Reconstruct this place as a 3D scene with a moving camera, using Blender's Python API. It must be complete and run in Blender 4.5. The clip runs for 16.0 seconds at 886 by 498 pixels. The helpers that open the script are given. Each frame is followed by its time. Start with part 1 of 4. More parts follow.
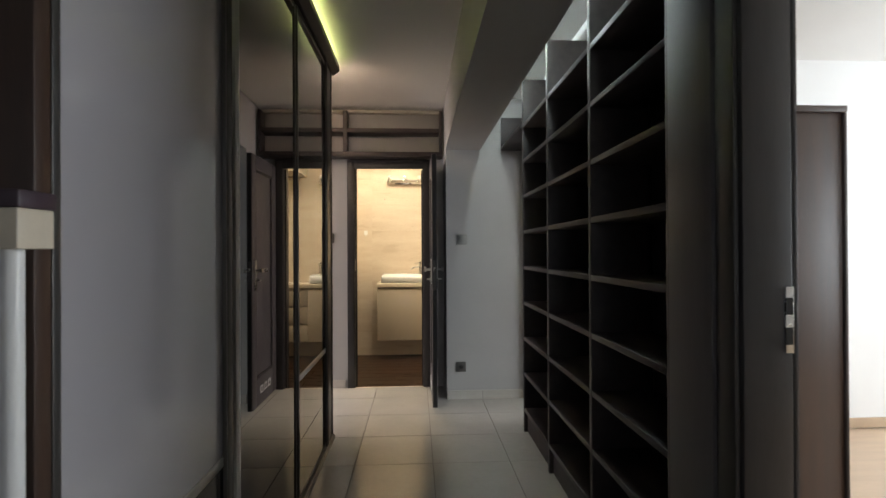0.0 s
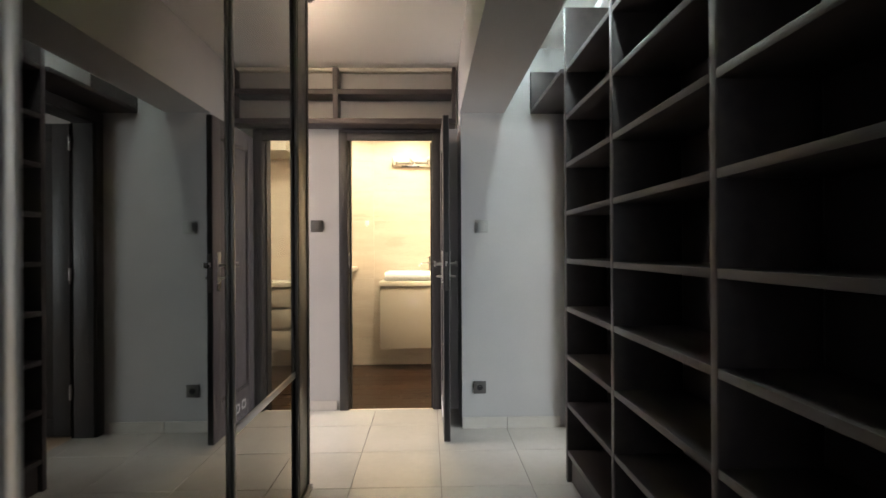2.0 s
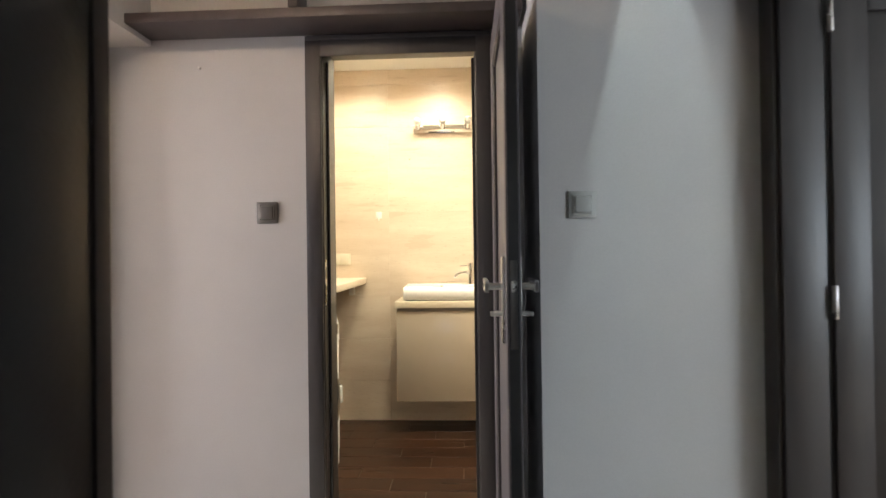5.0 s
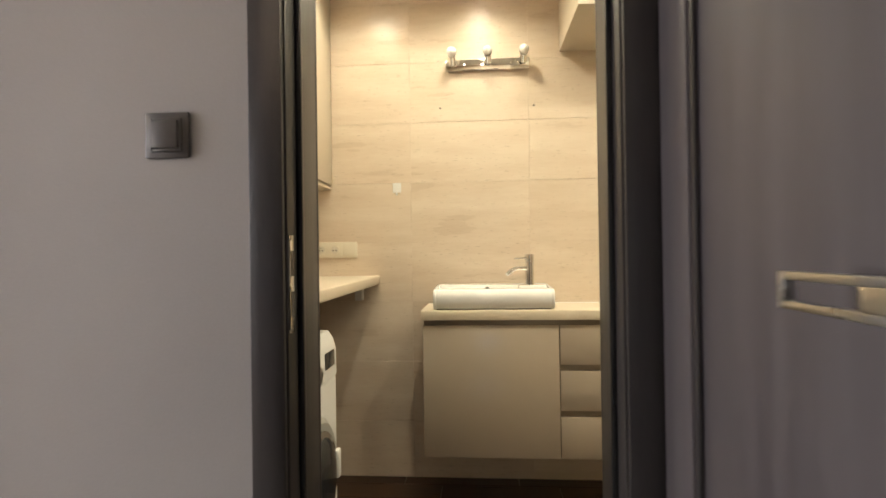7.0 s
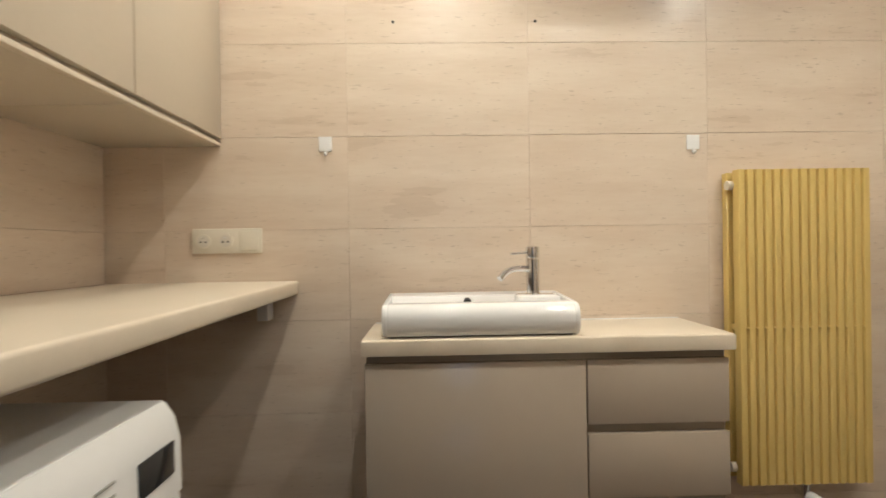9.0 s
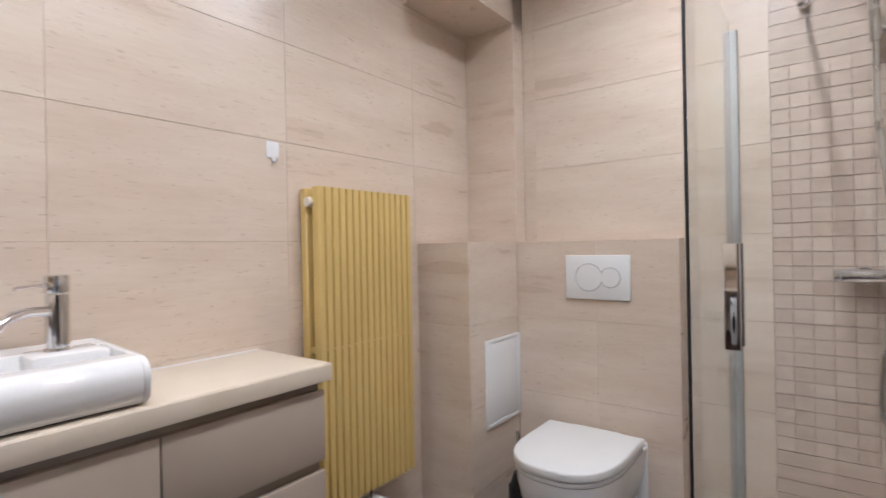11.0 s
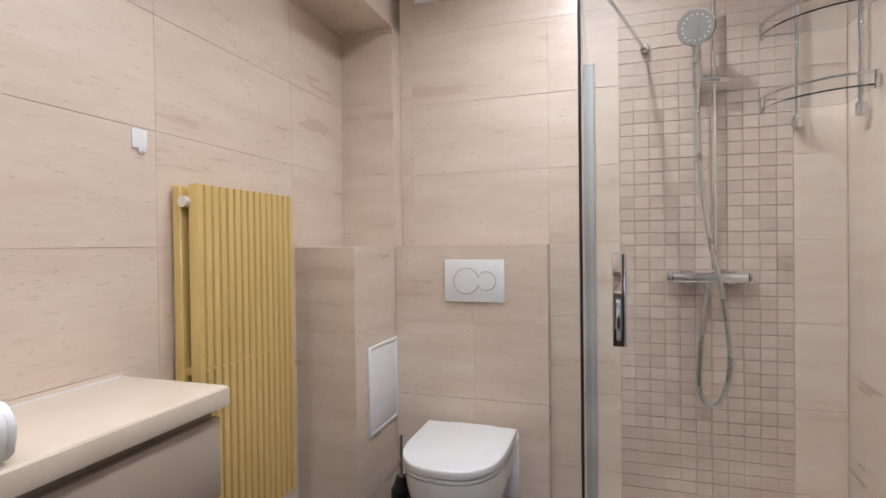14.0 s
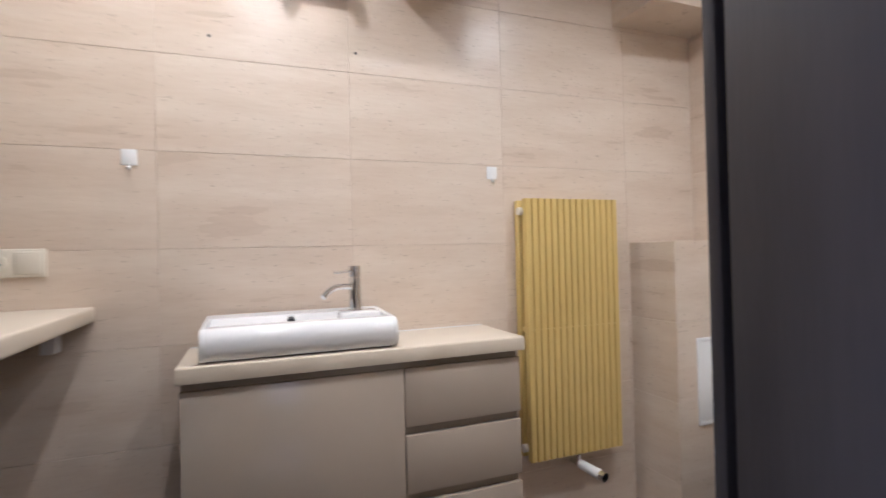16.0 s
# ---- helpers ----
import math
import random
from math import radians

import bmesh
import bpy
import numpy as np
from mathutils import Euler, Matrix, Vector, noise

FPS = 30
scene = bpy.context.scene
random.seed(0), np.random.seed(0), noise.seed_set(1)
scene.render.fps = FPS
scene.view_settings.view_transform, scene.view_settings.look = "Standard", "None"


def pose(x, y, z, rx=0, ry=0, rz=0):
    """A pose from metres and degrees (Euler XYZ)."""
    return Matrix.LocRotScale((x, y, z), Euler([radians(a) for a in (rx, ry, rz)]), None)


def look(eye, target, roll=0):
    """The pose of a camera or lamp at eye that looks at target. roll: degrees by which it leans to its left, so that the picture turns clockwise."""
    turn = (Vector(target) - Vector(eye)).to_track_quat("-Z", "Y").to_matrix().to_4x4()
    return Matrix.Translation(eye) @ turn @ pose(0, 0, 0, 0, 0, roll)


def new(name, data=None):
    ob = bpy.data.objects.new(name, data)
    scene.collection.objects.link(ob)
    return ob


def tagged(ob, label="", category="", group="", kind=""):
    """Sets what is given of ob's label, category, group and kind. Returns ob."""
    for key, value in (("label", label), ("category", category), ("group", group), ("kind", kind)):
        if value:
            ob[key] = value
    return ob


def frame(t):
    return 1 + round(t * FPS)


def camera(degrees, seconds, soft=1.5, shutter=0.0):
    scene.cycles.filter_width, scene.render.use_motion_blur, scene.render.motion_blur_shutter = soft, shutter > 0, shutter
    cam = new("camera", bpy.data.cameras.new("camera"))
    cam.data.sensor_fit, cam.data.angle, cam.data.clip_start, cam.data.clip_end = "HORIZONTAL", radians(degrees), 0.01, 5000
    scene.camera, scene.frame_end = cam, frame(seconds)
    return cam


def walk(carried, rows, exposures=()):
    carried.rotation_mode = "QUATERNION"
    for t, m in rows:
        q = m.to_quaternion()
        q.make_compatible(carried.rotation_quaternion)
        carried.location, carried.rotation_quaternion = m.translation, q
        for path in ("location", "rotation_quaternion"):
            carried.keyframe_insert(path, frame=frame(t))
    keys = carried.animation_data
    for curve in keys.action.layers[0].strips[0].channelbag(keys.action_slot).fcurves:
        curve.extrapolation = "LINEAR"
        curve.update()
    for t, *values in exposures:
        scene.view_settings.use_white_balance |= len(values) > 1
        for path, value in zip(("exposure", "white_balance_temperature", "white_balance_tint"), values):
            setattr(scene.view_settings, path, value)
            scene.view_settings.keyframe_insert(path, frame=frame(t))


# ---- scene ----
cam = camera(82.7, 16.0, shutter=0.5)

PATH = [
    (0, (0.571, -4.714, 1.262), (0.676, -2.717, 1.271), -0.3),
    (0.5, (0.586, -4.558, 1.241), (0.661, -2.56, 1.242), -0.3),
    (1, (0.548, -4.354, 1.237), (0.623, -2.355, 1.236), -0.4),
    (1.5, (0.564, -4.119, 1.22), (0.629, -2.12, 1.22), -0.5),
    (2, (0.604, -3.82, 1.208), (0.661, -1.821, 1.21), -0.3),
    (2.5, (0.627, -3.524, 1.207), (0.662, -1.524, 1.21), -0.4),
    (3, (0.626, -3.209, 1.213), (0.648, -1.209, 1.22), -0.4),
    (5.5, (0.547, -1.794, 1.214), (0.431, 0.202, 1.228), -0.7),
    (6, (0.478, -1.523, 1.194), (0.343, 0.472, 1.207), -0.6),
    (6.5, (0.413, -1.234, 1.187), (0.262, 0.762, 1.2), -0.7),
    (7, (0.369, -0.945, 1.153), (0.223, 1.05, 1.165), -0.8),
    (7.5, (0.34, -0.662, 1.145), (0.201, 1.331, 1.154), -0.8),
    (8, (0.328, -0.386, 1.126), (0.176, 1.609, 1.132), -0.8),
    (8.5, (0.287, -0.167, 1.122), (0.195, 1.831, 1.114), -0.9),
    (9, (0.29, -0.003, 1.137), (0.335, 1.997, 1.132), -0.9),
    (9.5, (0.288, 0.108, 1.166), (0.622, 2.08, 1.148), -0.9),
    (10, (0.293, 0.164, 1.18), (1.187, 1.953, 1.169), -1.0),
    (12.5, (0.219, 0.694, 1.168), (2.1, 1.372, 1.146), -0.6),
    (13, (0.206, 0.716, 1.175), (2.114, 1.313, 1.153), -0.6),
    (13.5, (0.199, 0.674, 1.188), (2.114, 1.252, 1.167), -0.6),
    (14, (0.187, 0.573, 1.207), (2.088, 1.192, 1.186), -0.7),
    (14.5, (0.176, 0.443, 1.205), (1.923, 1.418, 1.197), -1.1),
    (15, (0.219, 0.267, 1.188), (1.552, 1.757, 1.183), -1.2),
    (15.5, (0.262, 0.076, 1.182), (1.277, 1.799, 1.182), -1.2),
    (16, (0.282, -0.106, 1.172), (0.998, 1.762, 1.188), -1.4),
]
EXPOSURES = [(0, -0.18, 6500, 14), (1, 0.55, 6400, 12), (3, 0.62, 6300, 12), (5.5, 0.2, 6200, 14), (6.2, -0.22, 6250, 16), (7, -0.33, 6250, 12), (8.3, -0.48, 6350, 10),
             (9, -0.57, 5500, 18), (10, -0.57, 4800, 26), (16, -0.53, 4850, 26)]
walk(cam, [(t, look(e, a, r)) for t, e, a, r in PATH], EXPOSURES)

# ---- world, daylight in the windows, lamps ----
world = bpy.data.worlds.new("sky")
scene.world = world
world.use_nodes = True
wn = world.node_tree
sky = wn.nodes.new("ShaderNodeTexSky")
sky.sky_type, sky.sun_disc, sky.sun_elevation, sky.sun_rotation = "NISHITA", False, radians(35), radians(70)
wn.links.new(sky.outputs[0], wn.nodes["Background"].inputs[0])
wn.nodes["Background"].inputs[1].default_value = 0.1
sun = new("sun", bpy.data.lights.new("sun", "SUN"))
sun.data.energy, sun.data.angle, sun.data.color = 1.0, radians(10), (1, 0.96, 0.9)
sun.matrix_world = look((8, -2, 6), (0, 0, 0))


def window_lamp(name, eye, target, w, h, watts, colour=(0.86, 0.93, 1.0)):
    """Sky light in the opening of a window."""
    ob = new(name, bpy.data.lights.new(name, "AREA"))
    ob.data.shape, ob.data.size, ob.data.size_y, ob.data.energy, ob.data.color = "RECTANGLE", w, h, watts, colour
    ob.matrix_world = look(eye, target)
    return ob


window_lamp("window_light_east", (5.35, -3.2, 1.5), (0, -3.2, 1.45), 2.2, 1.5, 135, (0.86, 0.96, 1.0))
window_lamp("window_light_west", (-3.95, -0.9, 1.5), (0, -0.9, 1.45), 1.6, 1.5, 165, (1.0, 0.955, 0.95))
# weak fill from the south, in a window added out of view
window_lamp("fill_light_south", (0.4, -7.35, 1.6), (0.4, 0, 1.5), 1.5, 1.3, 5)
SPOT_WATTS = 36.5
WARM = (1.0, 0.905, 0.63)


# ---- materials ----
def node_material(name, colour=(0.8, 0.8, 0.8), rough=0.5, metal=0.0, coat=0.0):
    m = bpy.data.materials.new(name)
    m.use_nodes = True
    b = m.node_tree.nodes["Principled BSDF"]
    b.inputs["Base Color"].default_value = (*colour, 1)
    b.inputs["Roughness"].default_value = rough
    b.inputs["Metallic"].default_value = metal
    b.inputs["Coat Weight"].default_value = coat
    b.inputs["Coat Roughness"].default_value = 0.08
    return m


def varied(name, a, b, scale=(1, 1, 1), fine=60.0, coarse=3.0, rough=0.5, rough_var=0.1, bump=0.1, coat=0.0, per_object=0.0, metal=0.0,
           pits=0.0, low=0.42, high=0.92):
    """Two colours mixed by a stretched coarse noise, with finer grain, relief and, if asked, small pits and a shift from piece to piece."""
    m = node_material(name, a, rough, metal, coat)
    t = m.node_tree
    n, link, bsdf = t.nodes, t.links.new, t.nodes["Principled BSDF"]
    geo = n.new("ShaderNodeNewGeometry")
    info = n.new("ShaderNodeObjectInfo")
    shift = n.new("ShaderNodeVectorMath")
    shift.operation = "MULTIPLY_ADD"
    shift.inputs[1].default_value = (37.0, 61.0, 23.0) if per_object else (0, 0, 0)
    link(info.outputs["Random"], shift.inputs[0])
    link(geo.outputs["Position"], shift.inputs[2])
    mapping = n.new("ShaderNodeMapping")
    mapping.inputs["Scale"].default_value = scale
    link(shift.outputs[0], mapping.inputs["Vector"])
    big = n.new("ShaderNodeTexNoise")
    big.inputs["Scale"].default_value, big.inputs["Detail"].default_value = coarse, 6
    small = n.new("ShaderNodeTexNoise")
    small.inputs["Scale"].default_value, small.inputs["Detail"].default_value = fine, 4
    for tex in (big, small):
        link(mapping.outputs[0], tex.inputs["Vector"])
    add = n.new("ShaderNodeMath")
    add.operation = "MULTIPLY_ADD"
    add.inputs[1].default_value = 0.35
    link(small.outputs["Fac"], add.inputs[0])
    link(big.outputs["Fac"], add.inputs[2])
    piece = n.new("ShaderNodeMath")
    piece.operation = "MULTIPLY_ADD"
    piece.inputs[1].default_value = per_object
    link(info.outputs["Random"], piece.inputs[0])
    link(add.outputs[0], piece.inputs[2])
    ramp = n.new("ShaderNodeMapRange")
    ramp.inputs["From Min"].default_value, ramp.inputs["From Max"].default_value = low, high + per_object
    link(piece.outputs[0], ramp.inputs["Value"])
    mix = n.new("ShaderNodeMix")
    mix.data_type = "RGBA"
    mix.inputs["A"].default_value, mix.inputs["B"].default_value = (*a, 1), (*b, 1)
    link(ramp.outputs[0], mix.inputs["Factor"])
    colour = mix.outputs["Result"]
    height = small.outputs["Fac"]
    if pits:
        spots = n.new("ShaderNodeTexNoise")
        spots.inputs["Scale"].default_value, spots.inputs["Detail"].default_value = 30.0, 2
        link(mapping.outputs[0], spots.inputs["Vector"])
        cut = n.new("ShaderNodeMapRange")
        cut.inputs["From Min"].default_value, cut.inputs["From Max"].default_value = 0.67, 0.70
        link(spots.outputs["Fac"], cut.inputs["Value"])
        pit = n.new("ShaderNodeMix")
        pit.data_type = "RGBA"
        pit.inputs["B"].default_value = (a[0] * 0.55, a[1] * 0.5, a[2] * 0.45, 1)
        scaled = n.new("ShaderNodeMath")
        scaled.operation = "MULTIPLY"
        scaled.inputs[1].default_value = pits
        link(cut.outputs[0], scaled.inputs[0])
        link(scaled.outputs[0], pit.inputs["Factor"])
        link(colour, pit.inputs["A"])
        colour = pit.outputs["Result"]
        less = n.new("ShaderNodeMath")
        less.operation = "SUBTRACT"
        link(small.outputs["Fac"], less.inputs[0])
        link(cut.outputs[0], less.inputs[1])
        height = less.outputs[0]
    link(colour, bsdf.inputs["Base Color"])
    wear = n.new("ShaderNodeMapRange")
    wear.inputs["To Min"].default_value, wear.inputs["To Max"].default_value = max(0.02, rough - rough_var), rough + rough_var
    link(big.outputs["Fac"], wear.inputs["Value"])
    link(wear.outputs[0], bsdf.inputs["Roughness"])
    relief = n.new("ShaderNodeBump")
    relief.inputs["Strength"].default_value, relief.inputs["Distance"].default_value = bump, 0.004
    link(height, relief.inputs["Height"])
    link(relief.outputs[0], bsdf.inputs["Normal"])
    return m


def glowing(name, colour, strength):
    m = node_material(name, colour)
    b = m.node_tree.nodes["Principled BSDF"]
    b.inputs["Emission Color"].default_value = (*colour, 1)
    b.inputs["Emission Strength"].default_value = strength
    return m


def clear_glass(name, tint=(0.96, 0.98, 0.97)):
    m = node_material(name, tint, 0.02)
    b = m.node_tree.nodes["Principled BSDF"]
    b.inputs["Transmission Weight"].default_value = 1.0
    b.inputs["IOR"].default_value = 1.45
    return m


PAINT = varied("grey_wall_paint", (0.40, 0.39, 0.385), (0.47, 0.46, 0.45), coarse=1.5, fine=180, rough=0.75, bump=0.06)
WHITE_PAINT = varied("white_wall_paint", (0.78, 0.78, 0.77), (0.84, 0.84, 0.83), coarse=1.5, fine=200, rough=0.8, bump=0.05)
CEILING = varied("white_ceiling_paint", (0.74, 0.73, 0.71), (0.8, 0.79, 0.77), coarse=1.2, fine=220, rough=0.85, bump=0.05)
COVE = varied("cream_coving", (0.6, 0.56, 0.48), (0.66, 0.62, 0.54), coarse=2, fine=120, rough=0.7)
ANTHRACITE = varied("anthracite_door_veneer", (0.028, 0.025, 0.0255), (0.044, 0.04, 0.04), scale=(8, 8, 0.6), coarse=3, fine=40,
                    rough=0.42, bump=0.08)
LEAF = varied("grey_brown_door_veneer", (0.068, 0.06, 0.064), (0.1, 0.09, 0.095), scale=(8, 8, 0.5), coarse=3, fine=45, rough=0.5, bump=0.06)
WENGE = varied("wenge_board", (0.026, 0.0195, 0.019), (0.046, 0.034, 0.032), scale=(6, 0.8, 6), coarse=4, fine=60, rough=0.5, bump=0.07)
WENGE_EDGE = varied("wenge_edge_band", (0.04, 0.031, 0.031), (0.062, 0.049, 0.048), scale=(6, 0.8, 6), coarse=4, fine=60, rough=0.45)
BROWN_WOOD = varied("dark_brown_veneer", (0.04, 0.021, 0.014), (0.07, 0.037, 0.024), scale=(8, 8, 0.7), coarse=3, fine=45, rough=0.45)
PLUM = varied("plum_laminate", (0.05, 0.03, 0.04), (0.065, 0.04, 0.052), coarse=4, fine=90, rough=0.45)
MIRROR = node_material("smoked_mirror", (0.22, 0.21, 0.195), 0.015, 1.0)
GREY_GLASS = varied("grey_lacquered_glass", (0.44, 0.425, 0.45), (0.46, 0.445, 0.47), coarse=1, fine=8, rough=0.05, rough_var=0.02, bump=0.0, coat=0.9)
ALU = varied("brushed_aluminium", (0.55, 0.55, 0.55), (0.63, 0.63, 0.63), scale=(1, 1, 0.1), coarse=5, fine=150, rough=0.32, metal=1.0, bump=0.03)
DARK_ALU = varied("bronze_aluminium", (0.10, 0.095, 0.09), (0.14, 0.135, 0.13), scale=(1, 1, 0.1), coarse=5, fine=150, rough=0.36, metal=0.8, bump=0.03)
STEEL = varied("satin_steel", (0.6, 0.59, 0.57), (0.68, 0.67, 0.65), coarse=6, fine=160, rough=0.28, metal=1.0, bump=0.02)
CHROME = node_material("chrome", (0.78, 0.78, 0.79), 0.07, 1.0)
FLOOR_TILE = varied("cream_gloss_floor_tile", (0.50, 0.47, 0.42), (0.60, 0.57, 0.52), coarse=3, fine=30, rough=0.13, rough_var=0.05, bump=0.02, per_object=0.12)
MOSAIC_GROUT = varied("brown_mosaic_grout", (0.34, 0.235, 0.165), (0.42, 0.305, 0.22), coarse=6, fine=140, rough=0.8)
GROUT = varied("grey_grout", (0.20, 0.18, 0.16), (0.26, 0.24, 0.21), coarse=6, fine=140, rough=0.85)
BATH_GROUT = varied("beige_grout", (0.56, 0.46, 0.365), (0.61, 0.51, 0.41), coarse=6, fine=140, rough=0.8)
TRAVERTINE = varied("travertine_look_tile", (0.60, 0.485, 0.375), (0.70, 0.605, 0.495), scale=(1.0, 1.0, 6.0), coarse=2.0, fine=14, rough=0.3,
                    rough_var=0.08, bump=0.14, per_object=0.12, pits=0.4, low=0.48, high=0.9)
MOSAIC = varied("travertine_look_mosaic", (0.45, 0.355, 0.275), (0.62, 0.52, 0.425), scale=(1, 1, 3), coarse=3, fine=20, rough=0.32, bump=0.12, per_object=0.2, low=0.5, high=0.85)
PLANK = varied("dark_wood_look_plank", (0.007, 0.0035, 0.0025), (0.058, 0.023, 0.010), scale=(0.9, 12, 1), coarse=2.5, fine=14, rough=0.3,
               rough_var=0.08, bump=0.1, per_object=0.2)
OAK = varied("pale_oak_floor", (0.42, 0.30, 0.2), (0.56, 0.42, 0.29), scale=(1, 8, 1), coarse=2.5, fine=18, rough=0.4, per_object=0.2)
CREAM = varied("cream_laminate_worktop", (0.62, 0.54, 0.42), (0.69, 0.61, 0.49), coarse=8, fine=160, rough=0.36, bump=0.03)
TAUPE = varied("taupe_gloss_front", (0.40, 0.335, 0.27), (0.42, 0.355, 0.285), coarse=1, fine=20, rough=0.13, rough_var=0.02, bump=0.0, coat=0.3)
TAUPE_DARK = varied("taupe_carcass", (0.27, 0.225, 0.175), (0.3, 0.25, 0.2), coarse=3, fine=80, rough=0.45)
CABINET = varied("cream_cabinet_front", (0.56, 0.49, 0.385), (0.6, 0.53, 0.42), coarse=2, fine=60, rough=0.34, bump=0.02)
CERAMIC = varied("white_glazed_ceramic", (0.80, 0.80, 0.79), (0.83, 0.83, 0.82), coarse=2, fine=20, rough=0.09, rough_var=0.03, bump=0.0, coat=0.5)
WHITE_PLASTIC = varied("white_plastic", (0.76, 0.76, 0.75), (0.8, 0.8, 0.79), coarse=5, fine=90, rough=0.35, bump=0.01)
CREAM_PLASTIC = varied("cream_plastic", (0.68, 0.63, 0.52), (0.72, 0.67, 0.56), coarse=5, fine=90, rough=0.35, bump=0.01)
GREY_PLASTIC = varied("graphite_plastic", (0.09, 0.085, 0.08), (0.115, 0.108, 0.1), coarse=5, fine=90, rough=0.32, bump=0.01)
PALE_GREY_PLASTIC = varied("pale_grey_plastic", (0.33, 0.33, 0.31), (0.37, 0.37, 0.35), coarse=5, fine=90, rough=0.4)
BLACK = varied("black_plastic", (0.012, 0.012, 0.013), (0.02, 0.02, 0.021), coarse=5, fine=90, rough=0.35)
DARK_GLASS = node_material("dark_glass", (0.03, 0.032, 0.035), 0.06, 0.0, 0.8)
OCHRE = varied("ochre_radiator_enamel", (0.62, 0.455, 0.14), (0.68, 0.51, 0.17), coarse=3, fine=70, rough=0.36, bump=0.03)
GLASS = clear_glass("clear_glass")
GREEN_GLASS = clear_glass("glass_edge", (0.45, 0.6, 0.55))
LED = glowing("led_strip_glow", (0.86, 0.95, 0.36), 14.0)
END_FILL = glowing("end_fill_glow", (1.0, 0.74, 0.5), 240.0)
LED_COOL = glowing("led_cool_glow", (0.84, 1.0, 0.97), 28.0)
SPOT_GLOW = glowing("spot_lamp_glow", (1.0, 0.82, 0.58), 60.0)
BULB = varied("opal_bulb_glass", (0.82, 0.81, 0.78), (0.86, 0.85, 0.82), coarse=3, fine=40, rough=0.12, bump=0.0, coat=0.5)
SKY_GLOW = glowing("bright_sky_backdrop", (0.85, 0.93, 1.0), 3.0)

# ---- building helpers ----
ORIGIN = {}


def finish(ob, bm, material, smooth=False):
    me = bpy.data.meshes.new(ob if isinstance(ob, str) else ob.name)
    bmesh.ops.recalc_face_normals(bm, faces=bm.faces)
    if smooth:
        for f in bm.faces:
            f.smooth = True
    bm.to_mesh(me)
    bm.free()
    me.materials.append(material)
    if smooth:
        me.set_sharp_from_angle(angle=radians(38))
    return me


def structure(name, bm, material, label, category, smooth=False):
    ob = new(name, finish(name, bm, material, smooth))
    ORIGIN[ob] = Vector((0, 0, 0))
    return tagged(ob, label, category, "", "structure")


def thing(name, at, label, category, group=""):
    ob = new(name)
    ob.empty_display_size = 0.05
    ob.location = at
    ORIGIN[ob] = Vector(at)
    return tagged(ob, label, category, group)


def part(name, bm, material, parent, label="", smooth=True):
    """One mesh under a thing or a part. The bmesh is in world metres."""
    bmesh.ops.translate(bm, verts=bm.verts, vec=-ORIGIN[parent])
    ob = new(name, finish(name, bm, material, smooth))
    ob.parent = parent
    ORIGIN[ob] = ORIGIN[parent]
    return tagged(ob, label)


def box(x0, y0, z0, x1, y1, z1, bevel=0.0, bm=None, seg=2):
    """A box between two corners, added to bm, with rounded edges."""
    b = bmesh.new()
    bmesh.ops.create_cube(b, size=1)
    for v in b.verts:
        v.co = Vector(((x0 + x1) / 2 + v.co.x * (x1 - x0), (y0 + y1) / 2 + v.co.y * (y1 - y0), (z0 + z1) / 2 + v.co.z * (z1 - z0)))
    if bevel:
        bmesh.ops.bevel(b, geom=list(b.edges), offset=bevel, segments=seg, profile=0.5, affect="EDGES")
    return merge(bm, b)


def merge(bm, b):
    if bm is None:
        return b
    me = bpy.data.meshes.new("tmp")
    b.to_mesh(me)
    b.free()
    bm.from_mesh(me)
    bpy.data.meshes.remove(me)
    return bm


def rod(p, q, r, bm=None, seg=20, r2=None, bevel=0.0):
    """A round bar from p to q."""
    p, q = Vector(p), Vector(q)
    b = bmesh.new()
    bmesh.ops.create_cone(b, cap_ends=True, segments=seg, radius1=r, radius2=r if r2 is None else r2, depth=(q - p).length)
    if bevel:
        rims = [e for e in b.edges if sum(len(f.verts) > 4 for f in e.link_faces) == 1]
        bmesh.ops.bevel(b, geom=rims, offset=bevel, segments=2, profile=0.5, affect="EDGES")
    bmesh.ops.transform(b, matrix=Matrix.Translation((p + q) / 2) @ (q - p).to_track_quat("Z", "Y").to_matrix().to_4x4(), verts=b.verts)
    return merge(bm, b)


def tube(points, r, bm=None, seg=10, steps=6):
    """A bent pipe along points, rounded by a Catmull-Rom curve."""
    pts = [Vector(p) for p in points]
    ext = [2 * pts[0] - pts[1]] + pts + [2 * pts[-1] - pts[-2]]
    line = []
    for a, b_, c, d in zip(ext, ext[1:], ext[2:], ext[3:]):
        for k in range(steps):
            t = k / steps
            line.append(0.5 * (2 * b_ + (c - a) * t + (2 * a - 5 * b_ + 4 * c - d) * t * t + (3 * b_ - a - 3 * c + d) * t ** 3))
    line.append(pts[-1])
    b, rings = bmesh.new(), []
    side = (line[1] - line[0]).orthogonal().normalized()
    for k, p in enumerate(line):
        way = (line[min(k + 1, len(line) - 1)] - line[max(k - 1, 0)]).normalized()
        side = (side - way * side.dot(way)).normalized()
        up = way.cross(side)
        rings.append([b.verts.new(p + r * (math.cos(a) * side + math.sin(a) * up)) for a in (2 * math.pi * j / seg for j in range(seg))])
    for one, two in zip(rings, rings[1:]):
        for j in range(seg):
            b.faces.new((one[j], one[(j + 1) % seg], two[(j + 1) % seg], two[j]))
    b.faces.new(rings[0][::-1]), b.faces.new(rings[-1])
    return merge(bm, b)


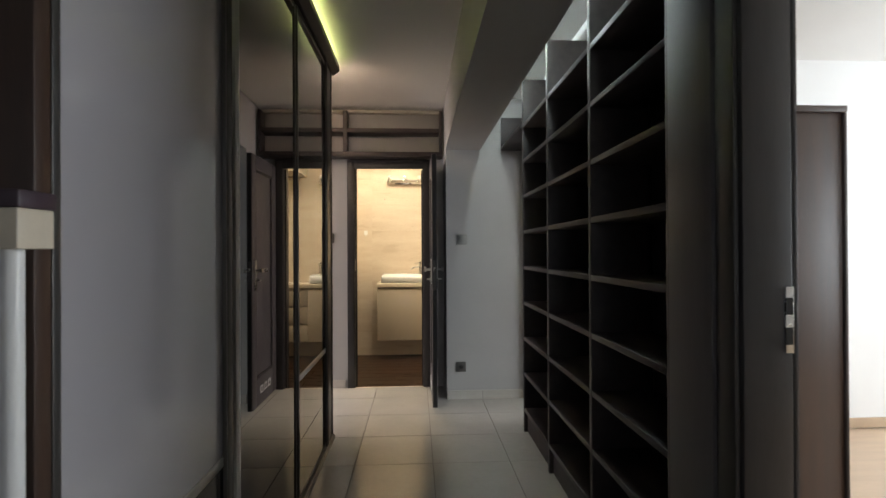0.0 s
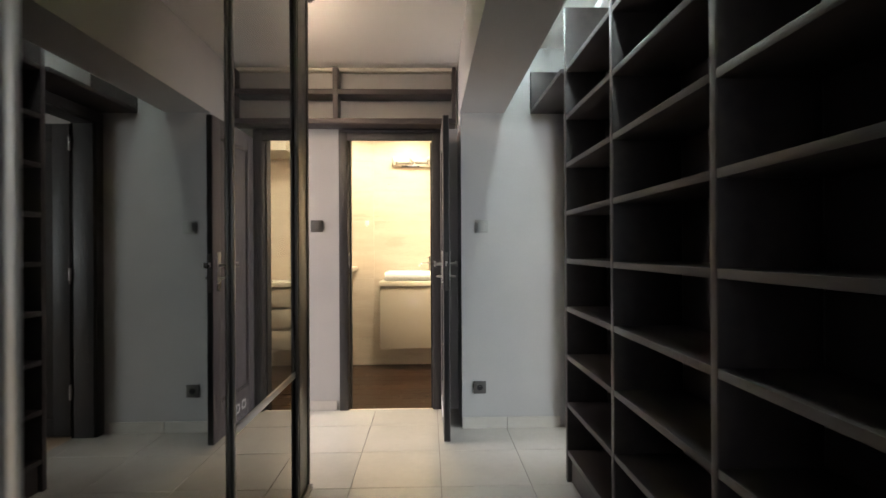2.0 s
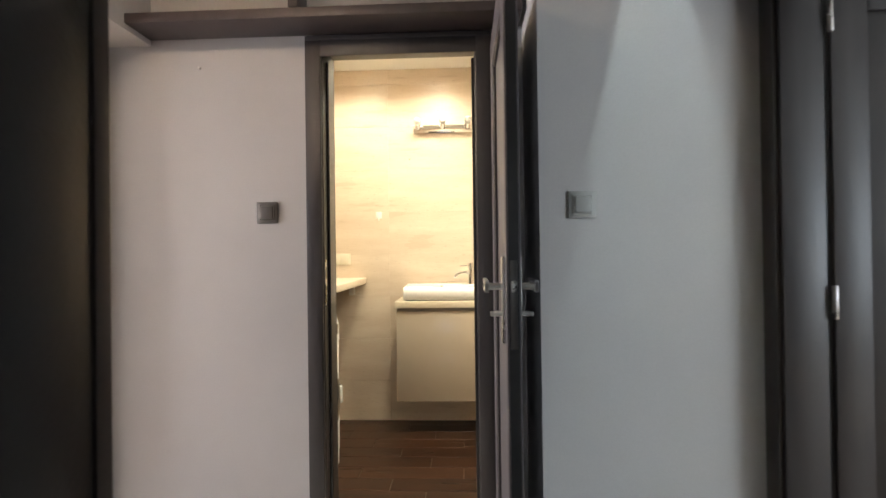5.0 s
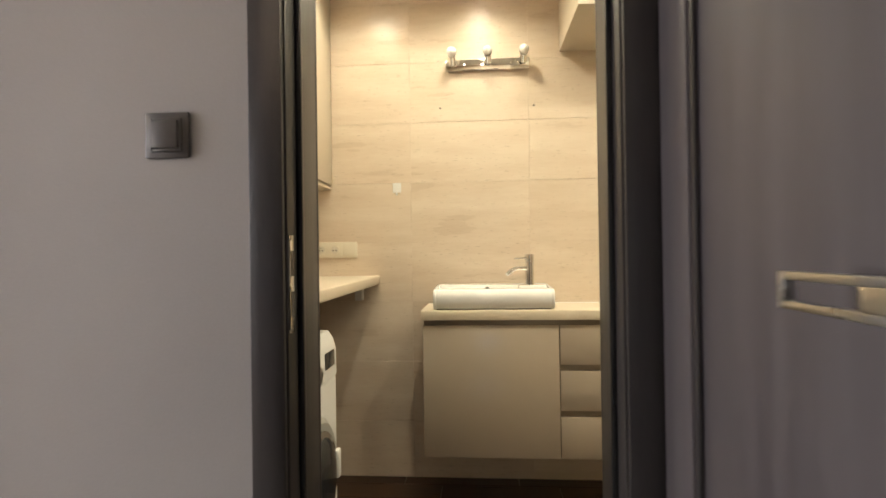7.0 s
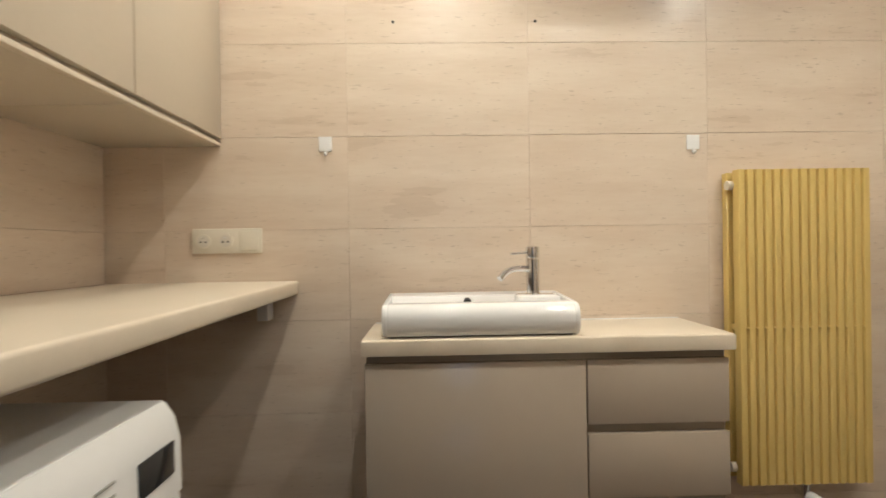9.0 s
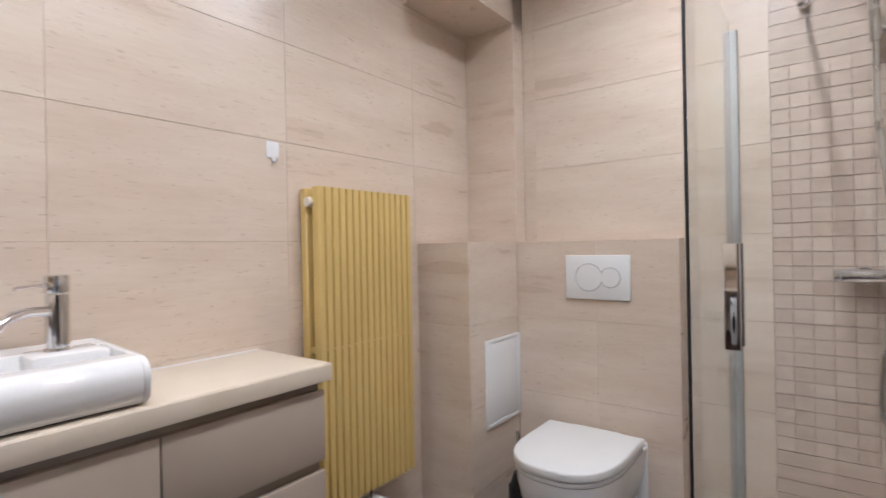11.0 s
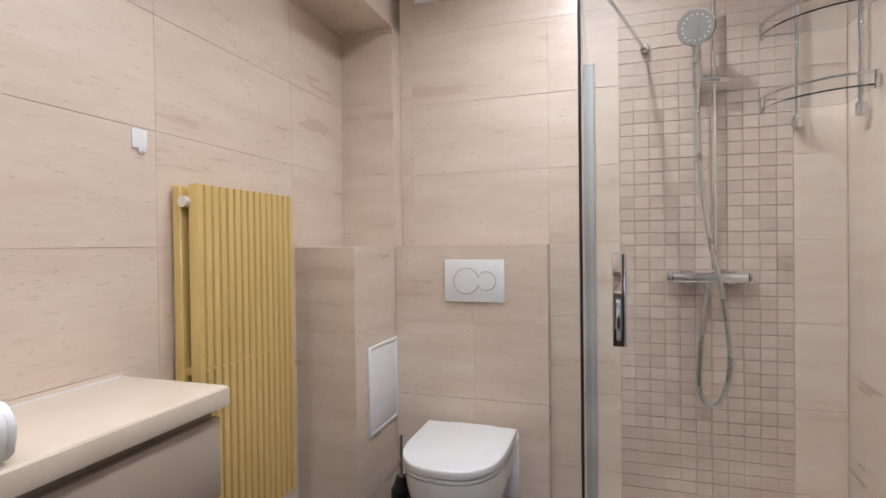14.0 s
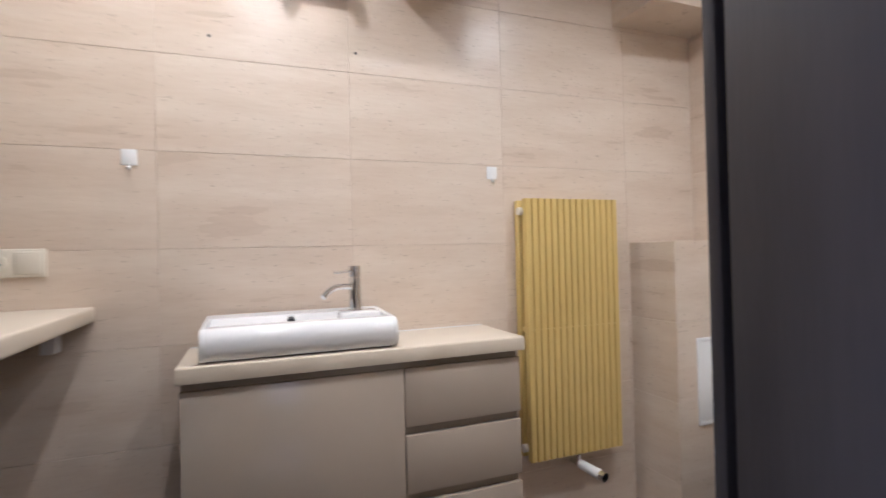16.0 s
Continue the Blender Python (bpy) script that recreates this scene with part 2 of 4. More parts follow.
def ball(c, r, bm=None, scale=(1, 1, 1)):
    b = bmesh.new()
    bmesh.ops.create_uvsphere(b, u_segments=20, v_segments=12, radius=r)
    for v in b.verts:
        v.co = Vector(c) + Vector(v.co[k] * scale[k] for k in range(3))
    return merge(bm, b)


def prism(outline, lo, hi, axis="z", bevel=0.0, bm=None):
    """An outline of (u, v) pairs drawn out from lo to hi along an axis: z takes (x, y), y takes (x, z), x takes (y, z)."""
    put = {"z": lambda u, v, w: (u, v, w), "y": lambda u, v, w: (u, w, v), "x": lambda u, v, w: (w, u, v)}[axis]
    b = bmesh.new()
    low, high = [b.verts.new(put(u, v, lo)) for u, v in outline], [b.verts.new(put(u, v, hi)) for u, v in outline]
    n = len(outline)
    b.faces.new(low[::-1]), b.faces.new(high)
    for k in range(n):
        b.faces.new((low[k], low[(k + 1) % n], high[(k + 1) % n], high[k]))
    bmesh.ops.recalc_face_normals(b, faces=b.faces)
    if bevel:
        rims = [e for e in b.edges if any(len(f.verts) == n and n != 4 for f in e.link_faces)] if n != 4 else list(b.edges)
        bmesh.ops.bevel(b, geom=rims, offset=bevel, segments=3, profile=0.5, affect="EDGES")
    return merge(bm, b)


def ring_box(axis, lo, hi, u0, v0, u1, v1, w, bevel=0.0, bm=None):
    """A rectangular frame of bar width w round u0..u1, v0..v1, from lo to hi along an axis."""
    for a, b_, c, d in ((u0, v0, u0 + w, v1), (u1 - w, v0, u1, v1), (u0 + w, v0, u1 - w, v0 + w), (u0 + w, v1 - w, u1 - w, v1)):
        if axis == "y":
            bm = box(a, lo, b_, c, hi, d, bevel, bm)
        elif axis == "x":
            bm = box(lo, a, b_, hi, c, d, bevel, bm)
        else:
            bm = box(a, b_, lo, c, d, hi, bevel, bm)
    return bm


PIECES = {}


def piece(name, parent, x0, y0, z0, x1, y1, z1, material, bevel=0.0006):
    """One tile or plank: an object of its own, on a mesh shared by all of its size."""
    key = (name, material.name, round(x1 - x0, 4), round(y1 - y0, 4), round(z1 - z0, 4))
    if key not in PIECES:
        hx, hy, hz = (x1 - x0) / 2, (y1 - y0) / 2, (z1 - z0) / 2
        PIECES[key] = finish(name, box(-hx, -hy, -hz, hx, hy, hz, bevel, seg=1), material)
    ob = new(name, PIECES[key])
    ob.location = Vector(((x0 + x1) / 2, (y0 + y1) / 2, (z0 + z1) / 2)) - ORIGIN[parent]
    ob.parent = parent
    return ob


# ---- large structure ----
HALL_H, BATH_H, BATH_Z = 2.57, 2.62, -0.06
N = 1.765  # bathroom back wall
E_ = 2.41  # bathroom east wall

structure("floor", box(-1.05, -7.5, -0.2, 1.6, 0.0, -0.008), GROUT, "grey grouted hall floor under glossy cream tiles", "floor")
structure("floor_bathroom", box(-1.0, -0.42, -0.2, 2.6, 1.95, BATH_Z - 0.008), GROUT, "dark wood-look plank tile floor of the bathroom", "floor")
structure("floor_east_room", box(1.6, -7.5, -0.2, 5.5, -0.42, -0.008), OAK, "pale oak plank floor of the bright room", "floor")
structure("floor_west_room", box(-4.1, -3.0, -0.2, -1.05, 1.0, -0.008), OAK, "pale oak plank floor of the white room", "floor")
structure("threshold", box(0.0, 0.0, -0.2, 0.63, 0.03, -0.002, 0.001), CREAM, "pale strip under the bathroom door", "threshold")

# wall with the bathroom door, 18 cm thick
wall = box(-1.05, 0, -0.2, -0.04, 0.18, 2.7)
box(-0.04, 0, 2.125, 0.67, 0.18, 2.7, 0, wall)
box(0.67, 0, -0.2, 0.846, 0.18, 2.7, 0, wall)
box(0.846, -0.28, -0.2, 0.95, 0.18, 2.7, 0, wall)
WALL_DOOR = structure("wall_bathroom_door", wall, PAINT, "grey painted wall round the bathroom doorway", "wall")
structure("wall_recess", box(0.825, -0.42, -0.2, 2.6, -0.28, 2.7), PAINT, "grey painted wall with a switch and socket", "wall")
structure("wall_recess_side", box(0.825, -0.28, -0.2, 0.845, 0.0, 2.7), PAINT, "narrow grey wall beside the bathroom door", "wall")
# west wall of the hall with a doorway into a white room
west = box(-1.02, -0.1, -0.2, -0.96, 0.0, 2.7)
box(-1.02, -0.94, 2.06, -0.96, -0.1, 2.7, 0, west)
box(-1.02, -7.5, -0.2, -0.96, -0.94, 2.7, 0, west)
structure("wall_west", west, PAINT, "grey painted wall with an open doorway", "wall")
# east wall of the hall: door, bookcase, transom, wide opening
east = box(1.6, -0.46, -0.2, 1.68, -0.42, 2.7)
box(1.6, -1.22, 2.09, 1.68, -0.46, 2.7, 0, east)
box(1.6, -3.27, -0.2, 1.68, -1.22, 2.7, 0, east)
box(1.33, -3.54, -0.2, 1.45, -3.28, 2.7, 0, east)
box(1.33, -4.4, 2.1, 1.45, -3.54, 2.7, 0, east)
box(1.33, -7.5, -0.2, 1.45, -4.4, 2.7, 0, east)
structure("wall_east", east, PAINT, "grey painted wall behind the tall bookcase", "wall")
structure("wall_south", box(-1.05, -7.5, -0.2, -0.4, -7.38, 2.7, 0, box(1.2, -7.5, -0.2, 1.7, -7.38, 2.7, 0, box(-0.4, -7.5, -0.2, 1.2, -7.38, 0.95, 0,
          box(-0.4, -7.5, 2.25, 1.2, -7.38, 2.7)))), WHITE_PAINT, "unseen white end wall round the added south window", "wall")
structure("beam", box(0.82, -7.38, 2.13, 1.12, -0.42, HALL_H), PAINT, "grey painted ceiling beam along the hall", "beam")
structure("beam_west", box(-0.96, -0.94, 2.1, -0.73, 0.0, HALL_H), PAINT, "grey dropped beam above the white room's doorway", "beam")
structure("ceiling", box(-1.05, -7.38, HALL_H, 1.68, 0.0, 2.7), CEILING, "white painted hall ceiling", "ceiling")
structure("ceiling_east_room", box(1.68, -7.5, 2.6, 5.5, -0.42, 2.75), CEILING, "white ceiling of the bright room", "ceiling")
structure("ceiling_west_room", box(-4.1, -3.0, 2.6, -1.02, 1.0, 2.75), CEILING, "white ceiling of the white room", "ceiling")
structure("ceiling_bathroom", box(-1.0, -0.42, BATH_H, 2.6, 1.95, 2.75), CEILING, "cream painted bathroom ceiling", "ceiling")
cove = box(-0.96, -0.05, HALL_H - 0.03, 0.81, -0.001, HALL_H - 0.001, 0.006)
structure("trim_coving", cove, COVE, "cream coving strip where wall meets ceiling", "trim")
structure("trim_coving_east", box(1.53, -3.25, 2.51, 1.599, -0.421, 2.569, 0.02), WHITE_PAINT, "white coving above the bookcase", "trim")

# the bright rooms beyond the doorways
room = box(5.38, -7.5, -0.2, 5.5, -4.4, 2.7)
box(5.38, -2.0, -0.2, 5.5, -0.42, 2.7, 0, room)
box(5.38, -4.4, -0.2, 5.5, -2.0, 0.7, 0, room)
box(5.38, -4.4, 2.3, 5.5, -2.0, 2.7, 0, room)
structure("wall_east_room_window", room, WHITE_PAINT, "white wall with a wide window", "wall")
structure("wall_east_room_north", box(3.0, -1.2, -0.2, 3.1, -0.42, 2.7, 0, box(2.6, -0.42, -0.2, 3.1, -0.3, 2.7, 0, box(3.0, -1.3, -0.2, 5.38, -1.2, 2.7))), WHITE_PAINT, "bright white wall of the adjoining room", "wall")
structure("wall_east_room_south", box(1.45, -7.5, -0.2, 5.38, -7.38, 2.7), WHITE_PAINT, "white wall of the adjoining room", "wall")
room = box(-4.1, -3.0, -0.2, -3.98, -1.8, 2.7)
box(-4.1, 0.0, -0.2, -3.98, 1.0, 2.7, 0, room)
box(-4.1, -1.8, -0.2, -3.98, 0.0, 0.7, 0, room)
box(-4.1, -1.8, 2.3, -3.98, 0.0, 2.7, 0, room)
structure("wall_west_room_window", room, WHITE_PAINT, "white wall with a window", "wall")
structure("wall_west_room_north", box(-3.98, 0.6, -0.2, -1.05, 0.7, 2.7), WHITE_PAINT, "white wall of the small room", "wall")
structure("wall_west_room_south", box(-3.98, -3.0, -0.2, -1.02, -2.9, 2.7), WHITE_PAINT, "white wall of the small room", "wall")
structure("wall_west_room_east", box(-1.10, 0.18, -0.2, -1.05, 0.6, 2.7), WHITE_PAINT, "white wall beside the doorway", "wall")


def window(name, axis, at, u0, u1, v0, v1, label):
    """A white framed window with two panes in a wall at x = at or y = at."""
    ob = thing(name, (at, (u0 + u1) / 2, v0) if axis == "x" else ((u0 + u1) / 2, at, v0), label, "window")
    ob["kind"] = "structure"
    part("window_frame", ring_box(axis, at - 0.03, at + 0.03, u0, v0, u1, v1, 0.06, 0.004), WHITE_PLASTIC, ob)
    mid = (u0 + u1) / 2
    if axis == "x":
        part("mullion", box(at - 0.03, mid - 0.035, v0 + 0.06, at + 0.03, mid + 0.035, v1 - 0.06, 0.004), WHITE_PLASTIC, ob)
    else:
        part("mullion", box(mid - 0.035, at - 0.03, v0 + 0.06, mid + 0.035, at + 0.03, v1 - 0.06, 0.004), WHITE_PLASTIC, ob)
    for a, b_ in ((u0 + 0.06, mid - 0.035), (mid + 0.035, u1 - 0.06)):
        bm = box(at - 0.004, a, v0 + 0.06, at + 0.004, b_, v1 - 0.06) if axis == "x" else box(a, at - 0.004, v0 + 0.06, b_, at + 0.004, v1 - 0.06)
        part("pane", bm, GLASS, ob).visible_shadow = False


window("window_1", "x", 5.44, -4.4, -2.0, 0.7, 2.3, "wide white framed window of the bright room")
window("window_2", "x", -4.04, -1.8, 0.0, 0.7, 2.3, "white framed window of the small room")
# unseen window, added to hold the south fill lamp
window("window_fill_south", "y", -7.44, -0.4, 1.2, 0.95, 2.25, "unseen white framed window added at the south end for fill light")

# bathroom shell, clad in tiles further down
WALL_N = structure("wall_bathroom_north", box(-1.0, N + 0.006, -0.2, 2.6, 1.95, 2.75), BATH_GROUT, "beige travertine-look tiled wall behind the vanity", "wall")
WALL_E = structure("wall_bathroom_east", box(E_ + 0.006, -0.28, -0.2, 2.6, N + 0.006, 2.75), MOSAIC_GROUT, "beige tiled wall with a mosaic panel in the shower", "wall")
WALL_W = structure("wall_bathroom_west", box(-1.0, 0.18, -0.2, -0.846, N + 0.006, 2.75), BATH_GROUT, "beige tiled wall above the laundry counter", "wall")
WALL_S = structure("wall_bathroom_south", box(-0.846, 0.18, -0.03, -0.09, 0.19, BATH_H, 0, box(0.72, 0.18, -0.03, 0.95, 0.19, BATH_H, 0,
                   box(-0.09, 0.18, 2.1, 0.72, 0.19, BATH_H, 0, box(0.95, -0.28, -0.03, E_ + 0.006, -0.272, BATH_H)))), TRAVERTINE,
                   "beige tiled inner wall by the door", "wall")
COLUMN = structure("column", box(2.326, 1.506, 1.2, E_ + 0.006, N + 0.006, BATH_H), BATH_GROUT, "tiled pipe column in the corner", "column")
PEDESTAL = structure("ledge_corner", box(1.931, 1.506, BATH_Z, E_, N + 0.006, 1.19), BATH_GROUT, "tiled low boxing in the corner beside the radiator", "ledge")
CISTERN = structure("ledge_cistern", box(2.326, 0.816, BATH_Z, E_ + 0.006, 1.506, 1.19), BATH_GROUT, "tiled boxing behind the toilet", "ledge")
structure("soffit_corner", box(1.86, 1.5, 2.2, E_, N, BATH_H, 0.002), TRAVERTINE, "dropped tiled soffit box above the corner", "soffit")
structure("soffit_vanity", box(0.805, 1.25, 2.21, 1.12, N, BATH_H, 0.003), CABINET, "cream dropped soffit box above the vanity", "soffit")


# ---- doors ----
def casing(name, axis, at, thick, u0, u1, top, label, width=0.085, head=0.08, gap=0.012):
    """A door lining with flat casings on both faces, round u0..u1 in a wall from at to at + thick."""
    ob = thing(name, (u0, at, 0) if axis == "y" else (at, u0, 0), label, "door frame")
    ob["kind"] = "structure"

    def b(ua, wa, za, ub, wb, zb, bevel=0.003):
        return box(ua, wa, za, ub, wb, zb, bevel) if axis == "y" else box(wa, ua, za, wb, ub, zb, bevel)
    for ua, ub in ((u0 - 0.04, u0), (u1, u1 + 0.04)):
        part("jamb", b(ua, at, -0.06, ub, at + thick, top), ANTHRACITE, ob)
    part("head", b(u0 - 0.04, at, top, u1 + 0.04, at + thick, top + 0.04), ANTHRACITE, ob)
    for wa, wb in ((at - 0.014, at - 0.001), (at + thick + 0.011, at + thick + 0.024)):
        part("casing", b(u0 - width, wa, -0.06, u0 - gap, wb, top + 0.012), ANTHRACITE, ob)
        part("casing", b(u1 + gap, wa, -0.06, u1 + width, wb, top + 0.012), ANTHRACITE, ob)
        part("casing", b(u0 - width, wa, top + 0.012, u1 + width, wb, top + head), ANTHRACITE, ob)
    return ob


frame_1 = casing("door_frame_1", "y", 0.0, 0.18, 0.0, 0.63, 2.085, "anthracite door frame of the bathroom", 0.07, 0.032, 0.004)
part("head_lip", box(-0.012, -0.0135, 2.032, 0.642, -0.0012, 2.096, 0.002), ANTHRACITE, frame_1)
part("door_stop", box(0.0, 0.05, -0.02, 0.012, 0.062, 2.03, 0.002), BLACK, frame_1, "black rubber seal")
part("door_stop", box(0.618, 0.05, -0.02, 0.63, 0.062, 2.03, 0.002), BLACK, frame_1, "black rubber seal")
plate = box(0.0, 0.004, 1.0, 0.003, 0.026, 1.19, 0.001)
strike = part("strike_plate", plate, STEEL, frame_1, "steel strike plate")
part("latch_hole", box(0.0028, 0.008, 1.11, 0.0042, 0.022, 1.16), BLACK, strike)
part("latch_hole", box(0.0028, 0.008, 1.03, 0.0042, 0.022, 1.08), BLACK, strike)
frame_2 = casing("door_frame_2", "x", -1.02, 0.06, -0.94, -0.14, 2.02, "dark door frame of the white room")
strike = part("strike_plate", box(-1.0, -0.143, 0.98, -0.978, -0.14, 1.17, 0.001), STEEL, frame_2, "steel strike plate")
part("latch_hole", box(-0.998, -0.1445, 1.09, -0.984, -0.1428, 1.15), BLACK, strike)
part("latch_hole", box(-0.998, -0.1445, 1.0, -0.984, -0.1428, 1.06), BLACK, strike)
frame_3 = casing("door_frame_3", "x", 1.54, 0.13, -1.18, -0.5, 2.04, "dark door frame beside the bookcase")
frame_4 = casing("door_frame_4", "x", 1.33, 0.12, -4.36, -3.58, 2.06, "anthracite frame of the wide room doorway")
strike = part("strike_plate", box(1.43, -3.584, 1.02, 1.4495, -3.58, 1.175, 0.001), STEEL, frame_4, "bright steel strike plate")
part("latch_hole", box(1.429, -3.5855, 1.11, 1.4465, -3.5838, 1.15), BLACK, strike)
part("latch_hole", box(1.429, -3.5855, 1.04, 1.4465, -3.5838, 1.08), BLACK, strike)


def lever(parent, x, y, z, out, along):
    """A long steel plate with a lever whose grip is pierced, standing off a leaf at x."""
    plate = part("handle_plate", box(min(x, x + out * 0.008), y - 0.023, z - 0.16, max(x, x + out * 0.008), y + 0.023, z + 0.085, 0.003), STEEL, parent,
                 "satin steel back plate")
    part("spindle", rod((x, y, z), (x + out * 0.05, y, z), 0.010), STEEL, plate)
    grip = ring_box("x", x + out * 0.05 - 0.006, x + out * 0.05 + 0.006, min(y - along * 0.012, y + along * 0.15), z - 0.017,
                    max(y - along * 0.012, y + along * 0.15), z + 0.017, 0.008, 0.002)
    box(x + out * 0.05 - 0.006, min(y - along * 0.012, y + along * 0.05), z - 0.0095, x + out * 0.05 + 0.006, max(y - along * 0.012, y + along * 0.05),
        z + 0.0095, 0.001, grip)
    part("lever", grip, STEEL, plate, "pierced steel lever")
    part("thumb_turn", rod((x + out * 0.006, y, z - 0.078), (x + out * 0.03, y, z - 0.078), 0.008), STEEL, plate)
    part("thumb_knob", box(x + out * 0.035 - 0.006, y - 0.016, z - 0.084, x + out * 0.035 + 0.006, y + 0.016, z - 0.072, 0.003), STEEL, plate)


def open_door():
    x0, x1, y0, y1 = 0.694, 0.734, -0.692, -0.018
    d = thing("door_1", (0.69, -0.35, 0.01), "dark grey wooden bathroom door standing open into the hall", "door")
    d["kind"] = "structure"
    frame_bm = ring_box("x", x0, x1, y0, 0.012, y1, 2.045, 0.115, 0.003)
    box(x0, y0 + 0.115, 0.127, x1, y1 - 0.115, 0.24, 0.003, frame_bm)
    part("leaf_frame", frame_bm, LEAF, d)
    part("panel", box(x0 + 0.014, y0 + 0.112, 0.238, x1 - 0.014, y1 - 0.112, 1.932, 0.002), LEAF, d)
    for xa, xb in ((x0 + 0.004, x0 + 0.0135), (x1 - 0.0135, x1 - 0.004)):
        part("bead", ring_box("x", xa, xb, y0 + 0.116, 0.241, y1 - 0.116, 1.929, 0.014, 0.003), ANTHRACITE, d)
    part("edge_strip", box(x0 + 0.006, y0 - 0.002, 0.02, x1 - 0.006, y0 - 0.0002, 2.04), BLACK, d, "black edge of the leaf")
    lock = part("lock_plate", box(x0 + 0.01, y0 - 0.004, 0.95, x1 - 0.01, y0 - 0.0022, 1.19, 0.0005), DARK_ALU, d, "bronze lock face")
    part("latch", box(x0 + 0.013, y0 - 0.016, 1.105, x1 - 0.013, y0 - 0.004, 1.135, 0.003), STEEL, lock)
    lever(d, x0, y0 + 0.076, 1.115, -1, 1)
    lever(d, x1, y0 + 0.076, 1.115, 1, 1)
    for k in range(3):
        y = y0 + 0.2 + k * 0.11
        part("vent_sleeve", ring_box("x", x0 - 0.004, x0 + 0.004, y, 0.1, y + 0.06, 0.16, 0.009, 0.002), WHITE_PLASTIC, d, "square white vent ring")
        part("vent_hole", box(x0 - 0.0015, y + 0.0095, 0.1095, x0 + 0.001, y + 0.0505, 0.1505), BLACK, d)
    for z in (0.25, 1.05, 1.8):
        part("hinge", rod((0.746, -0.012, z), (0.746, -0.012, z + 0.09), 0.0075, bevel=0.002), DARK_ALU, d)


open_door()


def side_door():
    """The door beside the bookcase, swung open into the bright room."""
    d = thing("door_2", (1.98, -0.48, 0.01), "dark wooden door beside the bookcase, swung open", "door")
    d["kind"] = "structure"
    part("leaf_frame", ring_box("y", -0.5, -0.465, 1.69, 0.012, 2.29, 2.035, 0.11, 0.003), ANTHRACITE, d)
    part("panel", box(1.798, -0.49, 0.12, 2.182, -0.475, 1.93, 0.002), ANTHRACITE, d)
    for z in (0.25, 1.0, 1.86):
        part("hinge", rod((1.683, -0.51, z), (1.683, -0.51, z + 0.1), 0.0075, bevel=0.002), STEEL, d)


side_door()


# ---- hall: wardrobe with sliding doors ----
def wardrobe():
    w = thing("wardrobe", (-0.32, -2.55, 0.0), "dark built-in wardrobe with grey glass and smoked mirror sliding doors", "wardrobe")
    part("end_panel", box(-0.66, -1.29, 0.0, 0.0, -1.255, 2.5, 0.002), WENGE, w)
    part("end_panel", box(-0.66, -3.93, 0.0, 0.0, -3.895, 2.5, 0.002), BROWN_WOOD, w, "dark brown wooden side panel")
    part("back_panel", box(-0.68, -3.895, 0.0, -0.66, -1.29, 2.5), WENGE, w)
    part("end_stile", box(-0.03, -1.488, 0.03, -0.004, -1.292, 2.47, 0.002), BLACK, w)
    part("top_board", box(-0.66, -3.93, 2.5, 0.0, -1.255, 2.52, 0.002), WENGE, w)
    part("cornice", prism([(-0.1, 2.47), (0.012, 2.47), (0.05, 2.5), (0.05, 2.535), (0.03, 2.535), (0.03, 2.522), (-0.1, 2.522)], -3.95, -1.235, "y"), WENGE, w,
         "stepped dark cornice", False)
    track = box(-0.12, -3.894, 0.0, 0.012, -1.255, 0.028, 0.002)
    box(-0.115, -3.894, 0.028, -0.105, -1.29, 0.04, 0.001, track)
    box(-0.06, -3.894, 0.028, -0.05, -1.29, 0.04, 0.001, track)
    box(-0.002, -3.894, 0.028, 0.008, -1.29, 0.04, 0.001, track)
    part("floor_track", track, DARK_ALU, w, "bronze aluminium floor track")

    def sliding(y0, y1, x, glass, low, rail, depth=0.014):
        d = part("sliding_door", ring_box("x", x - depth, x, y0, 0.045, y1, 2.46, 0.02, 0.002), DARK_ALU, w, "sliding door in a bronze aluminium frame")
        if rail:
            part("rail", box(x - depth + 0.001, y0 + 0.02, rail - 0.014, x + 0.001, y1 - 0.02, rail + 0.014, 0.002), ALU, d, "pale aluminium cross rail")
            part("glass_panel", box(x - 0.009, y0 + 0.018, rail + 0.012, x - 0.004, y1 - 0.018, 2.442), glass, d)
            part("lower_panel", box(x - 0.009, y0 + 0.018, 0.063, x - 0.004, y1 - 0.018, rail - 0.012), low, d)
        else:
            part("glass_panel", box(x - 0.009, y0 + 0.018, 0.063, x - 0.004, y1 - 0.018, 2.442), glass, d)
        return d

    def grip(d, y0, y1, x, mat):
        """An upright grip with two ridges and a hollow between them."""
        m, h = (y0 + y1) / 2, (y1 - y0) / 2
        g = prism([(x, y0), (x + 0.011, y0), (x + 0.011, y0 + h * 0.3), (x + 0.004, y0 + h * 0.5), (x + 0.004, m - h * 0.25), (x + 0.009, m), (x + 0.004, m + h * 0.25),
                   (x + 0.004, y1 - h * 0.5), (x + 0.011, y1 - h * 0.3), (x + 0.011, y1), (x, y1)], 0.045, 2.46, "z")
        part("grip_stile", g, mat, d, "ribbed aluminium grip")

    door = sliding(-3.892, -3.145, 0.0, GREY_GLASS, DARK_GLASS, 0.645)
    grip(door, -3.2, -3.147, 0.0003, DARK_ALU)
    door = sliding(-3.143, -2.252, -0.008, MIRROR, MIRROR, 0)
    grip(door, -3.14, -3.06, -0.0077, ALU)
    door = sliding(-2.25, -1.49, 0.0, GREY_MIRROR, MIRROR, 0.645, 0.012)
    grip(door, -1.53, -1.492, 0.0003, DARK_ALU)


GREY_MIRROR = node_material("grey_smoked_mirror", (0.30, 0.305, 0.31), 0.02, 0.7)
wardrobe()

